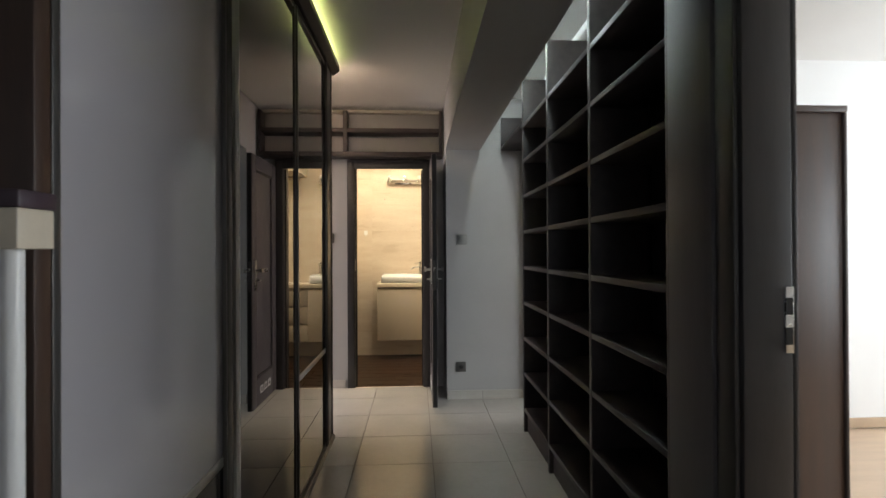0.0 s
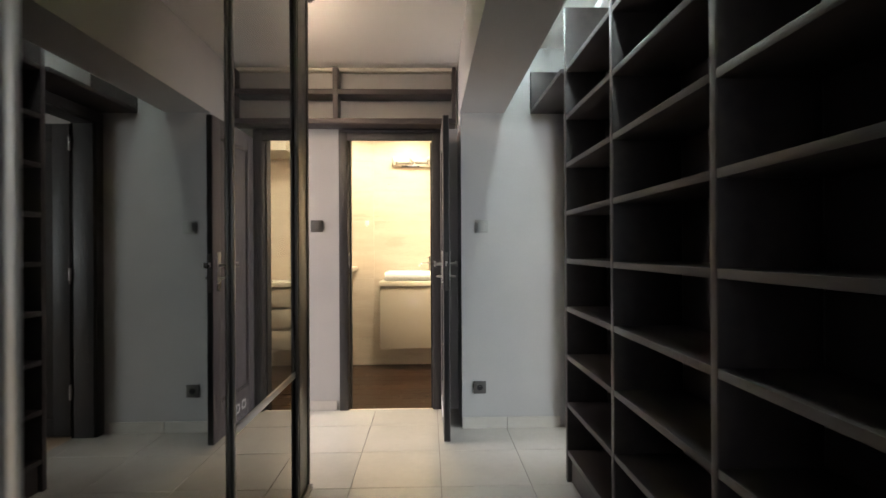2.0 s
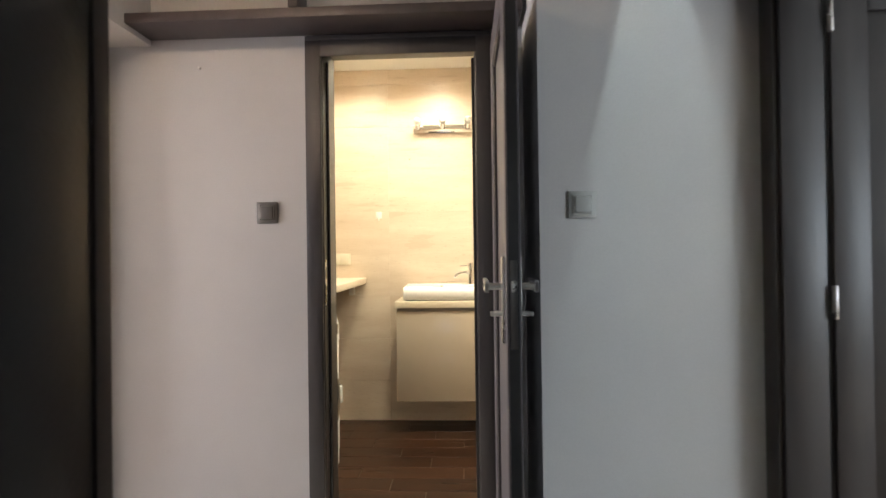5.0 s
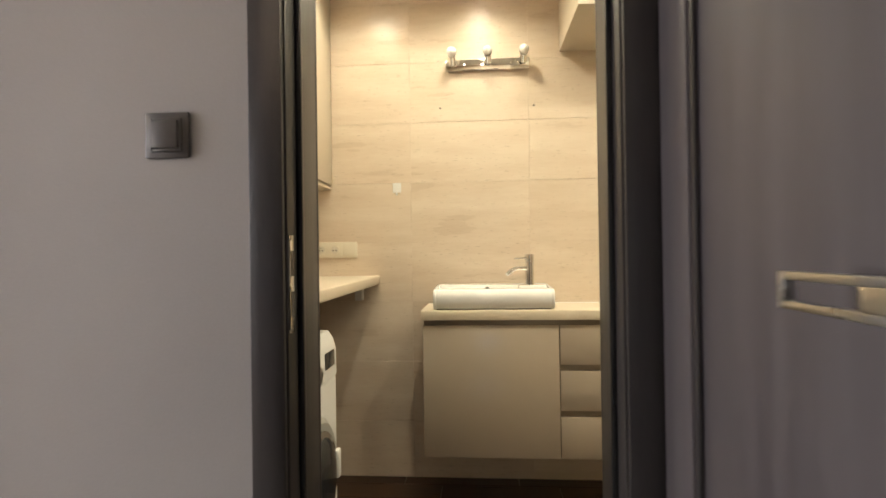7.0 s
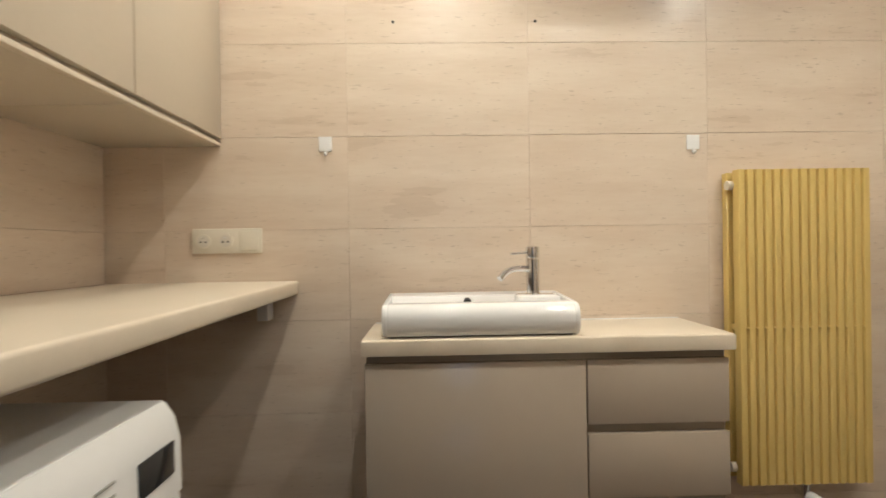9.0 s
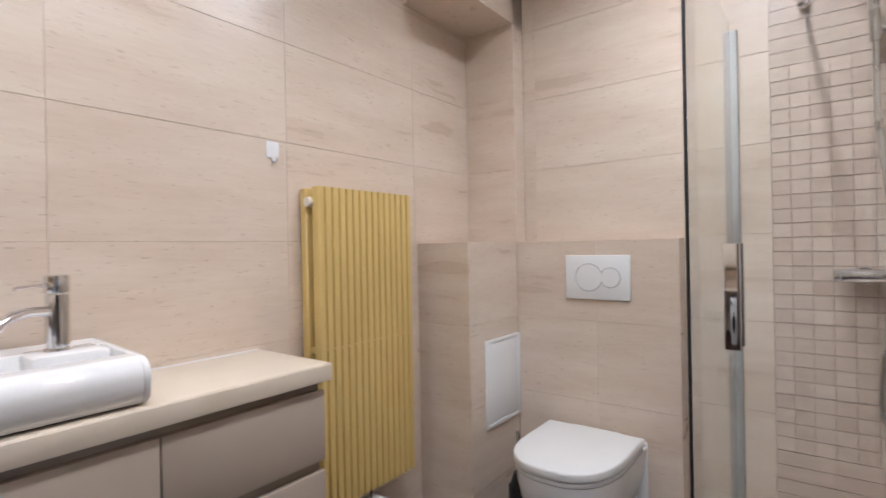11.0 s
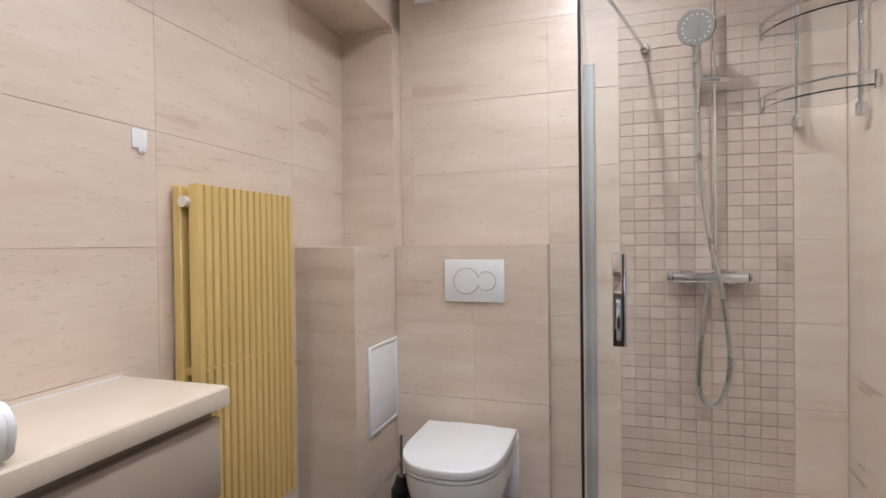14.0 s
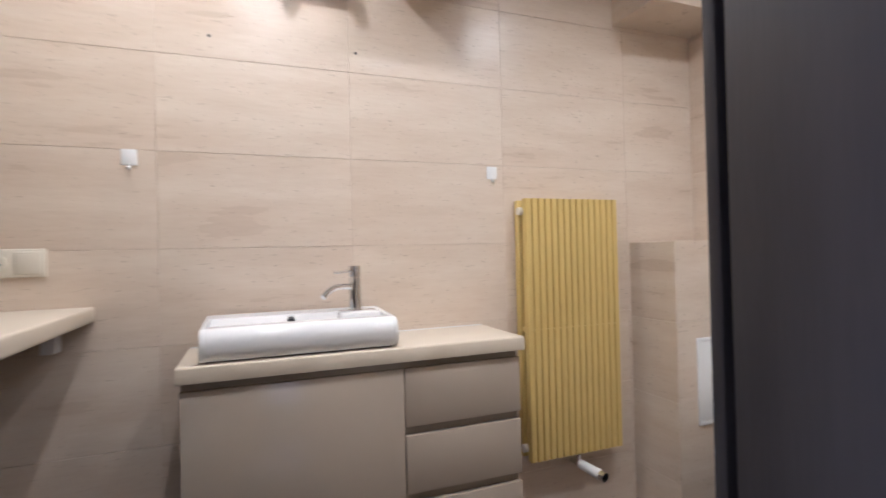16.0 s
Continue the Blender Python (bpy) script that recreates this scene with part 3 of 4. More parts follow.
led = thing("led_strip", (0.0, -2.6, 2.523), "yellow-green LED strip lying along the wardrobe cornice", "led strip")
part("tape", box(-0.03, -3.9, 2.523, 0.012, -1.29, 2.53, 0.001), LED, led, "", False)

# unseen warm strip, added to brighten the ceiling and the door shelf
part("end_tape", box(-0.6, -1.254, 2.42, -0.04, -1.248, 2.43, 0.001), END_FILL, led, "unseen warm strip added on the wardrobe end as fill light", False)

led_2 = thing("led_strip", (1.21, -1.85, 2.56), "cool greenish LED strip between beam and bookcase", "led strip")
part("tape", box(1.195, -2.9, 2.556, 1.225, -0.6, 2.5685, 0.001), LED_COOL, led_2, "", False)

bar = thing("bar_counter", (-0.3, -3.967, 0), "pale bar counter with a plum top and white post", "counter")
part("top", box(-0.7, -4.007, 1.325, 0.036, -3.932, 1.35, 0.004), PLUM, bar, "plum laminate top")
part("apron", box(-0.7, -4.005, 1.268, 0.033, -3.935, 1.325, 0.003), CREAM, bar, "pale edge board")
part("post", rod((-0.012, -3.957, 0.0), (-0.012, -3.957, 1.268), 0.0155), WHITE_PLASTIC, bar, "white round post")
part("front_panel", box(-0.7, -3.967, 0.0, -0.075, -3.942, 1.268, 0.002), TAUPE, bar, "grey panel")


# ---- hall: bookcase and door shelves ----
def bookcase():
    b = thing("bookcase", (1.49, -2.2, 0), "tall dark wenge bookcase with empty square compartments", "bookcase")
    xs0, xs1 = 1.32, 1.588
    ups = (-1.22, -1.88, -2.58, -3.26)
    for y in ups:
        side = part("upright", box(xs0, y - 0.014, 0.0, xs1, y + 0.014, 2.46, 0.001), WENGE, b)
        part("edge_band", box(xs0 - 0.004, y - 0.014, 0.0, xs0 - 0.0005, y + 0.014, 2.46, 0.001), WENGE_EDGE, side)
    for ya, yb in zip(ups, ups[1:]):
        for k in range(9):
            z = 0.155 + 0.2475 * k
            s = part("shelf", box(xs0, yb + 0.0145, z - 0.012, xs1, ya - 0.0145, z + 0.012, 0.001), WENGE, b)
            part("edge_band", box(xs0 - 0.003, yb + 0.0145, z - 0.012, xs0 - 0.0005, ya - 0.0145, z + 0.012, 0.0005), WENGE_EDGE, s)
        part("back_board", box(xs1 + 0.001, yb + 0.014, 0.0, xs1 + 0.007, ya - 0.014, 2.19), WENGE, b)
        part("plinth", box(xs0 + 0.02, yb + 0.0145, 0.0, xs0 + 0.036, ya - 0.0145, 0.142), WENGE, b)
    part("end_panel", box(xs0 - 0.012, -3.492, 0.0, xs0 + 0.008, -3.275, 2.46, 0.002), LEAF, b, "wide dark filler panel")
    part("bridge_shelf", box(xs0 - 0.022, -1.205, 2.125, xs1, -0.424, 2.15, 0.001), WENGE, b)
    part("bridge_side", box(xs0 - 0.022, -0.45, 2.151, xs1, -0.424, 2.4, 0.001), WENGE, b)


bookcase()


def door_shelf():
    s = thing("wall_shelf", (0.03, -0.08, 2.09), "dark wenge open shelf unit above the bathroom door", "shelf")
    part("bottom_board", box(-0.73, -0.17, 2.122, 0.808, -0.001, 2.16, 0.002), WENGE_EDGE, s)
    part("middle_board", box(-0.73, -0.17, 2.335, 0.78, -0.001, 2.372, 0.002), WENGE_EDGE, s)
    part("divider", box(-0.082, -0.175, 2.161, -0.045, -0.052, 2.53, 0.002), WENGE_EDGE, s)
    part("end_board", box(0.781, -0.175, 2.161, 0.808, -0.052, 2.53, 0.002), WENGE_EDGE, s)


door_shelf()


# ---- hall: switches, socket, skirting ----
def switch(x, y, z, size, mat, label):
    s = thing("light_switch", (x, y, z), label, "light switch")
    part("frame", box(x - size / 2, y - 0.007, z - size / 2, x + size / 2, y, z + size / 2, 0.004), mat, s)
    part("inner_frame", ring_box("y", y - 0.012, y - 0.006, x - size * 0.36, z - size * 0.36, x + size * 0.36, z + size * 0.36, 0.006, 0.002), mat, s)
    r = box(x - size * 0.29, y - 0.016, z - size * 0.29, x + size * 0.29, y - 0.006, z + size * 0.29, 0.002)
    part("rocker", r, mat, s)


switch(-0.236, -0.001, 1.388, 0.09, GREY_PLASTIC, "graphite square rocker switch on the grey wall")
switch(0.962, -0.421, 1.362, 0.088, PALE_GREY_PLASTIC, "pale grey rocker switch on the recessed wall")


def socket(x, y, z, mat, label, name="wall_socket", cover=0.085):
    s = thing(name, (x, y, z), label, "socket")
    part("frame", box(x - cover / 2, y - 0.008, z - cover / 2, x + cover / 2, y, z + cover / 2, 0.003), mat, s)
    part("well", rod((x, y - 0.0105, z), (x, y - 0.006, z), 0.024, seg=28), mat, s)
    part("recess", rod((x, y - 0.0112, z), (x, y - 0.0106, z), 0.019, seg=28), BLACK if mat is GREY_PLASTIC else TAUPE_DARK, s)
    part("earth_pin", rod((x, y - 0.018, z + 0.009), (x, y - 0.008, z + 0.009), 0.0025, seg=10), STEEL, s)


socket(0.945, -0.421, 0.275, GREY_PLASTIC, "graphite wall socket low on the recessed wall")
socket(-1.6, 0.599, 0.57, WHITE_PLASTIC, "white wall socket on the bright white wall")
screw = thing("wall_screw", (-0.52, -0.004, 2.0), "small pale screw stuck in the grey wall", "screw")
part("head", rod((-0.52, -0.008, 2.0), (-0.52, -0.001, 2.0), 0.005, seg=10), STEEL, screw)

cab = thing("tall_cabinet", (2.2, -2.2, 0), "dark brown wooden cabinet standing in the bright room", "cabinet")
part("body", box(1.85, -2.6, 0.0, 2.44, -2.05, 1.86, 0.004), BROWN_WOOD, cab)
part("top", box(1.84, -2.615, 1.861, 2.455, -2.04, 1.89, 0.004), BROWN_WOOD, cab)
part("plinth_edge", box(2.441, -2.61, 0.0, 2.455, -2.05, 1.86, 0.002), WENGE, cab)
structure("baseboard_east_room", box(3.0, -1.316, 0.0, 5.38, -1.301, 0.07, 0.003), OAK, "pale oak baseboard", "baseboard")


# ---- bathroom: vanity, basin, tap ----
def vanity():
    v = thing("vanity_cabinet", (0.62, 1.6, 0.175), "taupe gloss wall-hung vanity cabinet with three drawers", "vanity")
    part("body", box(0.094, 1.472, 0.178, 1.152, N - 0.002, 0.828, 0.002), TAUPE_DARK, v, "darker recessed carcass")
    part("door", box(0.092, 1.45, 0.175, 0.734, 1.4715, 0.803, 0.002), TAUPE, v)
    for z0, z1 in ((0.615, 0.803), (0.4, 0.587), (0.175, 0.37)):
        part("drawer", box(0.738, 1.45, z0, 1.155, 1.4715, z1, 0.002), TAUPE, v)
    t = thing("worktop", (0.62, 1.6, 0.829), "cream laminate worktop on the vanity", "worktop")
    part("slab", box(0.084, 1.4335, 0.829, 1.167, N - 0.003, 0.876, 0.005, seg=3), CREAM, t)
    part("edge_band", box(0.085, 1.43, 0.8295, 1.166, 1.434, 0.8725, 0.0015), CREAM, t)
    part("sealant_line", box(0.09, N - 0.003, 0.87, 1.16, N - 0.0006, 0.879, 0.0005), WHITE_PLASTIC, t)


vanity()


def basin():
    b = thing("wash_basin", (0.43, 1.585, 0.876), "white ceramic countertop basin with a rounded front", "basin")
    y0, y1, z0 = 1.436, 1.735, 0.881
    prof = [(y0 + 0.02, z0), (y0 + 0.006, z0 + 0.012), (y0, z0 + 0.04)]
    for k in range(9):
        a = math.pi - k * math.pi / 2 / 8
        prof.append((y0 + 0.04 + 0.04 * math.cos(a), z0 + 0.052 + 0.04 * math.sin(a)))
    prof += [(y0 + 0.075, z0 + 0.092), (y0 + 0.10, z0 + 0.04), (y1 - 0.10, z0 + 0.04), (y1 - 0.075, z0 + 0.098), (y1, z0 + 0.102), (y1, z0)]
    part("bowl", prism(prof, 0.158, 0.702, "x"), CERAMIC, b)
    solid = [(y0 + 0.02, z0), (y0 + 0.006, z0 + 0.012), (y0, z0 + 0.04)] + prof[3:12] + [(y0 + 0.075, z0 + 0.094), (y1 - 0.075, z0 + 0.1), (y1, z0 + 0.102), (y1, z0)]
    for xa, xb in ((0.143, 0.1585), (0.7015, 0.717)):
        part("side", prism(solid, xa, xb, "x", 0.004), CERAMIC, b)
    part("tap_deck", box(0.56, y1 - 0.15, z0 + 0.041, 0.7, y1 - 0.03, z0 + 0.099, 0.01), CERAMIC, b)
    part("foot_gap", box(0.16, y0 + 0.03, 0.8763, 0.7, y1, 0.881), BLACK, b, "dark joint under the basin")
    part("overflow", rod((0.405, y1 - 0.098, z0 + 0.075), (0.405, y1 - 0.08, z0 + 0.08), 0.012), BLACK, b, "black overflow hole")


basin()


def tap():
    x, y, z = 0.62, 1.64, 0.978
    t = thing("mixer_tap", (x, y, z), "chrome single lever basin mixer tap", "tap")
    part("base", rod((x, y, z), (x, y, z + 0.008), 0.026, bevel=0.002), CHROME, t)
    part("body", rod((x, y, z + 0.008), (x, y, z + 0.118), 0.0215), CHROME, t)
    part("cap", rod((x, y, z + 0.12), (x, y, z + 0.158), 0.0225, bevel=0.003), CHROME, t)
    part("spout", tube([(x - 0.01, y - 0.004, z + 0.085), (x - 0.06, y - 0.03, z + 0.088), (x - 0.095, y - 0.052, z + 0.078), (x - 0.118, y - 0.066, z + 0.058)], 0.0105), CHROME, t)
    part("lever", rod((x - 0.015, y - 0.008, z + 0.14), (x - 0.078, y - 0.04, z + 0.136), 0.0042), CHROME, t)


tap()


# ---- bathroom: laundry counter, washer, wall cabinets ----
counter = thing("laundry_counter", (-0.5, 1.0, 0.98), "cream laminate counter above the washing machine", "counter")
part("slab", box(-0.838, 0.22, 0.982, -0.175, N - 0.001, 1.03, 0.008, seg=3), CREAM, counter)
for y in (1.7, 0.3):
    part("bracket", box(-0.3, y, 0.9, -0.262, y + 0.055, 0.981, 0.003), WHITE_PLASTIC, counter, "white bracket")
part("bracket", box(-0.835, 1.2, 0.9, -0.78, 1.24, 0.981, 0.003), WHITE_PLASTIC, counter, "white bracket")


def washer():
    x0, x1, y0, y1, z0, z1 = -0.79, -0.188, 0.355, 0.955, BATH_Z, 0.86
    w = thing("washing_machine", (-0.5, 0.65, z0), "white front-loading washing machine under the counter", "washing machine")
    part("body", prism([(x0, z0 + 0.015), (x1 - 0.02, z0 + 0.015), (x1 - 0.02, 0.82), (x1 - 0.03, 0.845), (x0, 0.845)], y0, y1, "y"), WHITE_PLASTIC, w, "", False)
    part("top", box(x0, y0, 0.8455, x1 - 0.028, y1, z1, 0.005), WHITE_PLASTIC, w)
    part("front_panel", box(x1 - 0.0195, y0, z0 + 0.1, x1, y1, 0.69, 0.008, seg=3), WHITE_PLASTIC, w)
    part("kick_panel", box(x1 - 0.0195, y0 + 0.003, z0 + 0.016, x1 - 0.004, y1 - 0.003, z0 + 0.098, 0.004), WHITE_PLASTIC, w)
    ctl = part("control_panel", prism([(x1 - 0.0195, 0.693), (x1 + 0.002, 0.693), (x1 - 0.0, 0.79), (x1 - 0.01, 0.83), (x1 - 0.0275, 0.857), (x1 - 0.0275, 0.8455),
                                       (x1 - 0.0195, 0.82)], y0, y1, "y", 0.002), WHITE_PLASTIC, w)
    part("display", box(x1 - 0.001, y1 - 0.14, 0.735, x1 + 0.004, y1 - 0.03, 0.795, 0.002), DARK_GLASS, ctl, "dark display window")
    knob = part("knob", rod((x1, y0 + 0.3, 0.755), (x1 + 0.038, y0 + 0.3, 0.755), 0.033, seg=32, r2=0.029, bevel=0.004), STEEL, ctl, "silver programme knob")
    part("dial_ring", rod((x1 - 0.001, y0 + 0.3, 0.755), (x1 + 0.0035, y0 + 0.3, 0.755), 0.041, seg=32), PALE_GREY_PLASTIC, ctl)
    for k in range(5):
        z = 0.715 + k * 0.02
        part("label_bar", box(x1 + 0.0005, y0 + 0.2, z, x1 + 0.0028, y0 + 0.245, z + 0.004), PALE_GREY_PLASTIC, ctl)
        part("label_bar", box(x1 + 0.0005, y0 + 0.355, z, x1 + 0.0028, y0 + 0.4, z + 0.004), PALE_GREY_PLASTIC, ctl)
    part("detergent_drawer", box(x1 + 0.0005, y0 + 0.02, 0.705, x1 + 0.005, y0 + 0.17, 0.82, 0.003), WHITE_PLASTIC, ctl)
    cy, cz = y0 + 0.3, 0.40
    door = bmesh.new()
    for ra, rb, d0, d1 in ((0.21, 0.215, 0, 0.012), (0.215, 0.195, 0.012, 0.03), (0.195, 0.15, 0.03, 0.034)):
        rod((x1 + d0, cy, cz), (x1 + d1, cy, cz), ra, door, 40, rb)
    port = part("door", door, PALE_GREY_PLASTIC, w, "round porthole door")
    part("rim", rod((x1 + 0.03, cy, cz), (x1 + 0.04, cy, cz), 0.172, seg=40, r2=0.158), STEEL, port)
    part("porthole", ball((x1 + 0.036, cy, cz), 0.152, None, (0.18, 1, 1)), DARK_GLASS, port, "dark porthole glass")
    part("door_handle", box(x1 + 0.028, cy + 0.165, cz - 0.05, x1 + 0.045, cy + 0.2, cz + 0.05, 0.005), WHITE_PLASTIC, port)


washer()


def wall_cabinet(y0, y1):
    c = thing("wall_cabinet", (-0.64, (y0 + y1) / 2, 1.5), "cream wall cabinet with a flat handleless door", "cabinet", "wall cabinets over the counter")
    part("body", box(-0.838, y0, 1.5, -0.455, y1, 2.61, 0.001), CABINET, c)
    part("door", box(-0.4525, y0 + 0.0015, 1.527, -0.432, y1 - 0.0015, 2.608, 0.0015), CABINET, c)
    part("grip_rail", box(-0.4545, y0 + 0.001, 1.5, -0.436, y1 - 0.001, 1.512, 0.001), CREAM, c)


for a, b_ in ((1.252, 1.762), (0.74, 1.25), (0.228, 0.738)):
    wall_cabinet(a, b_)


# ---- bathroom: wall fittings on the back wall ----
def outlet_row():
    s = thing("wall_socket", (-0.42, N, 1.172), "cream double wall socket with a blank switch", "socket")
    part("frame", box(-0.538, N - 0.009, 1.129, -0.298, N - 0.0005, 1.215, 0.003), CREAM_PLASTIC, s)
    for x in (-0.498, -0.422):
        well = part("well", rod((x, N - 0.012, 1.172), (x, N - 0.008, 1.172), 0.026, seg=28), CREAM_PLASTIC, s)
        part("recess", rod((x, N - 0.0127, 1.172), (x, N - 0.0121, 1.172), 0.02, seg=28), COVE, well)
        for dx in (-0.0085, 0.0085):
            part("pin_hole", rod((x + dx, N - 0.0134, 1.169), (x + dx, N - 0.0128, 1.169), 0.0035, seg=10), BLACK, well)
        part("earth_pin", rod((x, N - 0.02, 1.182), (x, N - 0.012, 1.182), 0.0025, seg=10), STEEL, well)
    part("blank_plate", box(-0.376, N - 0.012, 1.138, -0.308, N - 0.008, 1.206, 0.002), CREAM_PLASTIC, s)


outlet_row()


def hook(x, z):
    h = thing("wall_hook", (x, N, z), "small white adhesive wall hook on the tiles", "hook", "wall hooks")
    part("plate", box(x - 0.023, N - 0.005, z - 0.018, x + 0.023, N - 0.0003, z + 0.034, 0.002), WHITE_PLASTIC, h)
    part("peg", tube([(x, N - 0.004, z - 0.014), (x, N - 0.006, z - 0.026), (x, N - 0.014, z - 0.031), (x, N - 0.02, z - 0.025)], 0.0045), WHITE_PLASTIC, h)


hook(-0.075, 1.497)
hook(1.222, 1.49)
for x in (0.166, 0.667):
    p = thing("wall_plug", (x, N, 1.93), "dark drill hole with a plug in the tiles", "plug", "drill holes")
    part("plug", rod((x, N - 0.002, 1.93), (x, N + 0.002, 1.93), 0.005, seg=12), BLACK, p)


def lamp_bar():
    y = N - 0.001
    l = thing("vanity_light", (0.42, y, 2.15), "chrome vanity light bar with three round bulbs, switched off", "wall lamp")
    part("bar", box(0.2, y - 0.025, 2.12, 0.645, y, 2.18, 0.004), CHROME, l)
    for x in (0.235, 0.423, 0.612):
        part("socket_cup", rod((x, y - 0.025, 2.16), (x, y - 0.06, 2.188), 0.02, seg=20), CHROME, l)
        part("bulb", ball((x, y - 0.078, 2.202), 0.026), BULB, l)
    for x in (0.3, 0.55):
        part("screw", rod((x, y - 0.028, 2.15), (x, y - 0.024, 2.15), 0.005, seg=10), STEEL, l)


lamp_bar()


def radiator():
    x0, x1, z0, z1 = 1.326, 1.787, 0.315, 1.386
    r = thing("radiator", ((x0 + x1) / 2, 1.72, z0), "ochre yellow double column radiator of vertical fins", "radiator")
    n = 15
    step = (x1 - x0) / n
    for k in range(n):
        xa = x0 + k * step
        fin = prism([(xa + 0.0009, 1.704), (xa + 0.0009, 1.677), (xa + 0.0035, 1.673), (xa + step * 0.62, 1.6735), (xa + step * 0.86, 1.677),
                     (xa + step - 0.0009, 1.688), (xa + step - 0.0009, 1.704)], z0, z1, "z")
        part("front_fin", fin, OCHRE, r)
    for k in range(8):
        xa = x0 + k * step * 2 - 0.012 * (k == 0)
        part("rear_fin", box(xa + 0.004, 1.725, z0 + 0.01, xa + step * 1.3, 1.755, z1 - 0.004, 0.003, seg=1), OCHRE, r)
    for z in (z0 + 0.05, z1 - 0.05):
        part("header", rod((x0 + 0.004, 1.712, z), (x1 - 0.004, 1.712, z), 0.0125), OCHRE, r)
        part("plug_cap", rod((x0 - 0.016, 1.712, z), (x0 + 0.006, 1.712, z), 0.016, seg=16), CREAM_PLASTIC, r, "cream end plug")
    for k in range(1, n):
        part("clip", box(x0 + k * step - 0.006, 1.671, 0.846, x0 + k * step + 0.002, 1.69, 0.851, 0.0008, None, 1), OCHRE, r)
    part("bracket", box(x0 + 0.003, 1.7, 0.838, x0 + 0.02, N - 0.001, 0.858, 0.001), OCHRE, r)
    v = part("valve", rod((1.575, 1.712, 0.3), (1.575, 1.712, 0.255), 0.014), CHROME, r, "chrome valve")
    part("valve_pipe", tube([(1.575, 1.712, 0.262), (1.575, 1.74, 0.255), (1.575, N - 0.001, 0.255)], 0.009), CHROME, v)
    part("thermostat", rod((1.575, 1.7, 0.262), (1.6, 1.6, 0.25), 0.019, r2=0.021, bevel=0.003), WHITE_PLASTIC, v, "white valve head")
    part("thermostat_cap", rod((1.6, 1.599, 0.2498), (1.606, 1.575, 0.247), 0.019), CHROME, v)


radiator()


# ---- bathroom: toilet corner ----
def toilet():
    w = thing("toilet", (2.1, 1.128, 0.1), "white wall-hung toilet with a closed lid", "toilet")
    cy, hw, xf, xb = 1.128, 0.19, 1.8, 2.31

    def outline(grow=0.0, front=0.0, back=0.0):
        pts = [(xb - back, cy - hw - grow), (xb - back, cy + hw + grow)]
        rx = 0.26
        for k in range(17):
            a = math.pi / 2 + math.pi * k / 16
            c, s = math.cos(a), math.sin(a)
            pts.append((xf + rx + front + (rx + front * 0) * math.copysign(abs(c) ** 0.8, c), cy + (hw + grow) * math.copysign(abs(s) ** 0.8, s)))
        return pts

    part("lid", prism(outline(0.006, 0.0, 0.05), 0.402, 0.436, "z", 0.008), WHITE_PLASTIC, w, "flat white lid")
    part("seat", prism(outline(0.002, 0.006, 0.05), 0.384, 0.4, "z", 0.004), WHITE_PLASTIC, w)
    part("hinge_block", box(2.245, cy - 0.1, 0.384, 2.285, cy + 0.1, 0.43, 0.006), WHITE_PLASTIC, w)
    bowl, rings = bmesh.new(), []
    for z, s, back in ((0.382, 1.0, 0), (0.34, 0.985, 0), (0.27, 0.93, 0), (0.19, 0.8, 0), (0.12, 0.62, 0), (0.085, 0.5, 0)):
        rings.append([bowl.verts.new((xb + (x - xb) * (0.45 + 0.55 * s), cy + (y - cy) * s, z)) for x, y in outline(0.0, 0.008)])
    n = len(rings[0])
    for one, two in zip(rings, rings[1:]):
        for k in range(n):
            bowl.faces.new((one[k], one[(k + 1) % n], two[(k + 1) % n], two[k]))
    bowl.faces.new(rings[0]), bowl.faces.new(rings[-1])
    part("bowl", bowl, CERAMIC, w)
    part("mounting_plate", box(2.311, cy - 0.19, 0.12, 2.3195, cy + 0.19, 0.4, 0.002), WHITE_PLASTIC, w)


toilet()

flush = thing("flush_plate", (2.32, 1.125, 1.04), "white dual flush plate with two round buttons", "flush plate")
part("plate", box(2.307, 0.99, 0.952, 2.3195, 1.26, 1.135, 0.004), WHITE_PLASTIC, flush)
for y, r in ((1.158, 0.058), (1.068, 0.042)):
    part("button_ring", rod((2.3062, y, 1.043), (2.307, y, 1.043), r, seg=40), PALE_GREY_PLASTIC, flush)
    part("button", rod((2.3045, y, 1.043), (2.3061, y, 1.043), r - 0.003, seg=40), WHITE_PLASTIC, flush)

hatch = thing("access_hatch", (2.17, 1.5, 0.6), "white plastic access hatch in the tiled boxing", "hatch")
part("frame", ring_box("y", 1.491, 1.4995, 2.03, 0.42, 2.318, 0.787, 0.016, 0.002), WHITE_PLASTIC, hatch)
part("panel", box(2.0475, 1.493, 0.4375, 2.3005, 1.4995, 0.7695, 0.002), WHITE_PLASTIC, hatch)

brush = thing("toilet_brush", (2.1, 1.39, BATH_Z), "black toilet brush with a steel handle", "toilet brush")
part("holder", rod((2.1, 1.39, BATH_Z), (2.1, 1.39, 0.2), 0.042, bevel=0.004), BLACK, brush)
part("bristles", rod((2.1, 1.39, 0.2), (2.1, 1.39, 0.25), 0.036, r2=0.02), BLACK, brush)
part("handle", rod((2.1, 1.39, 0.25), (2.1, 1.39, 0.42), 0.008), STEEL, brush, "dark steel handle")

vent = thing("ceiling_vent", (2.395, 1.33, 2.4), "white wall vent grille near the ceiling", "vent")
part("frame", ring_box("x", 2.4, E_ - 0.0005, 1.22, 2.33, 1.42, 2.53, 0.02, 0.002), WHITE_PLASTIC, vent)
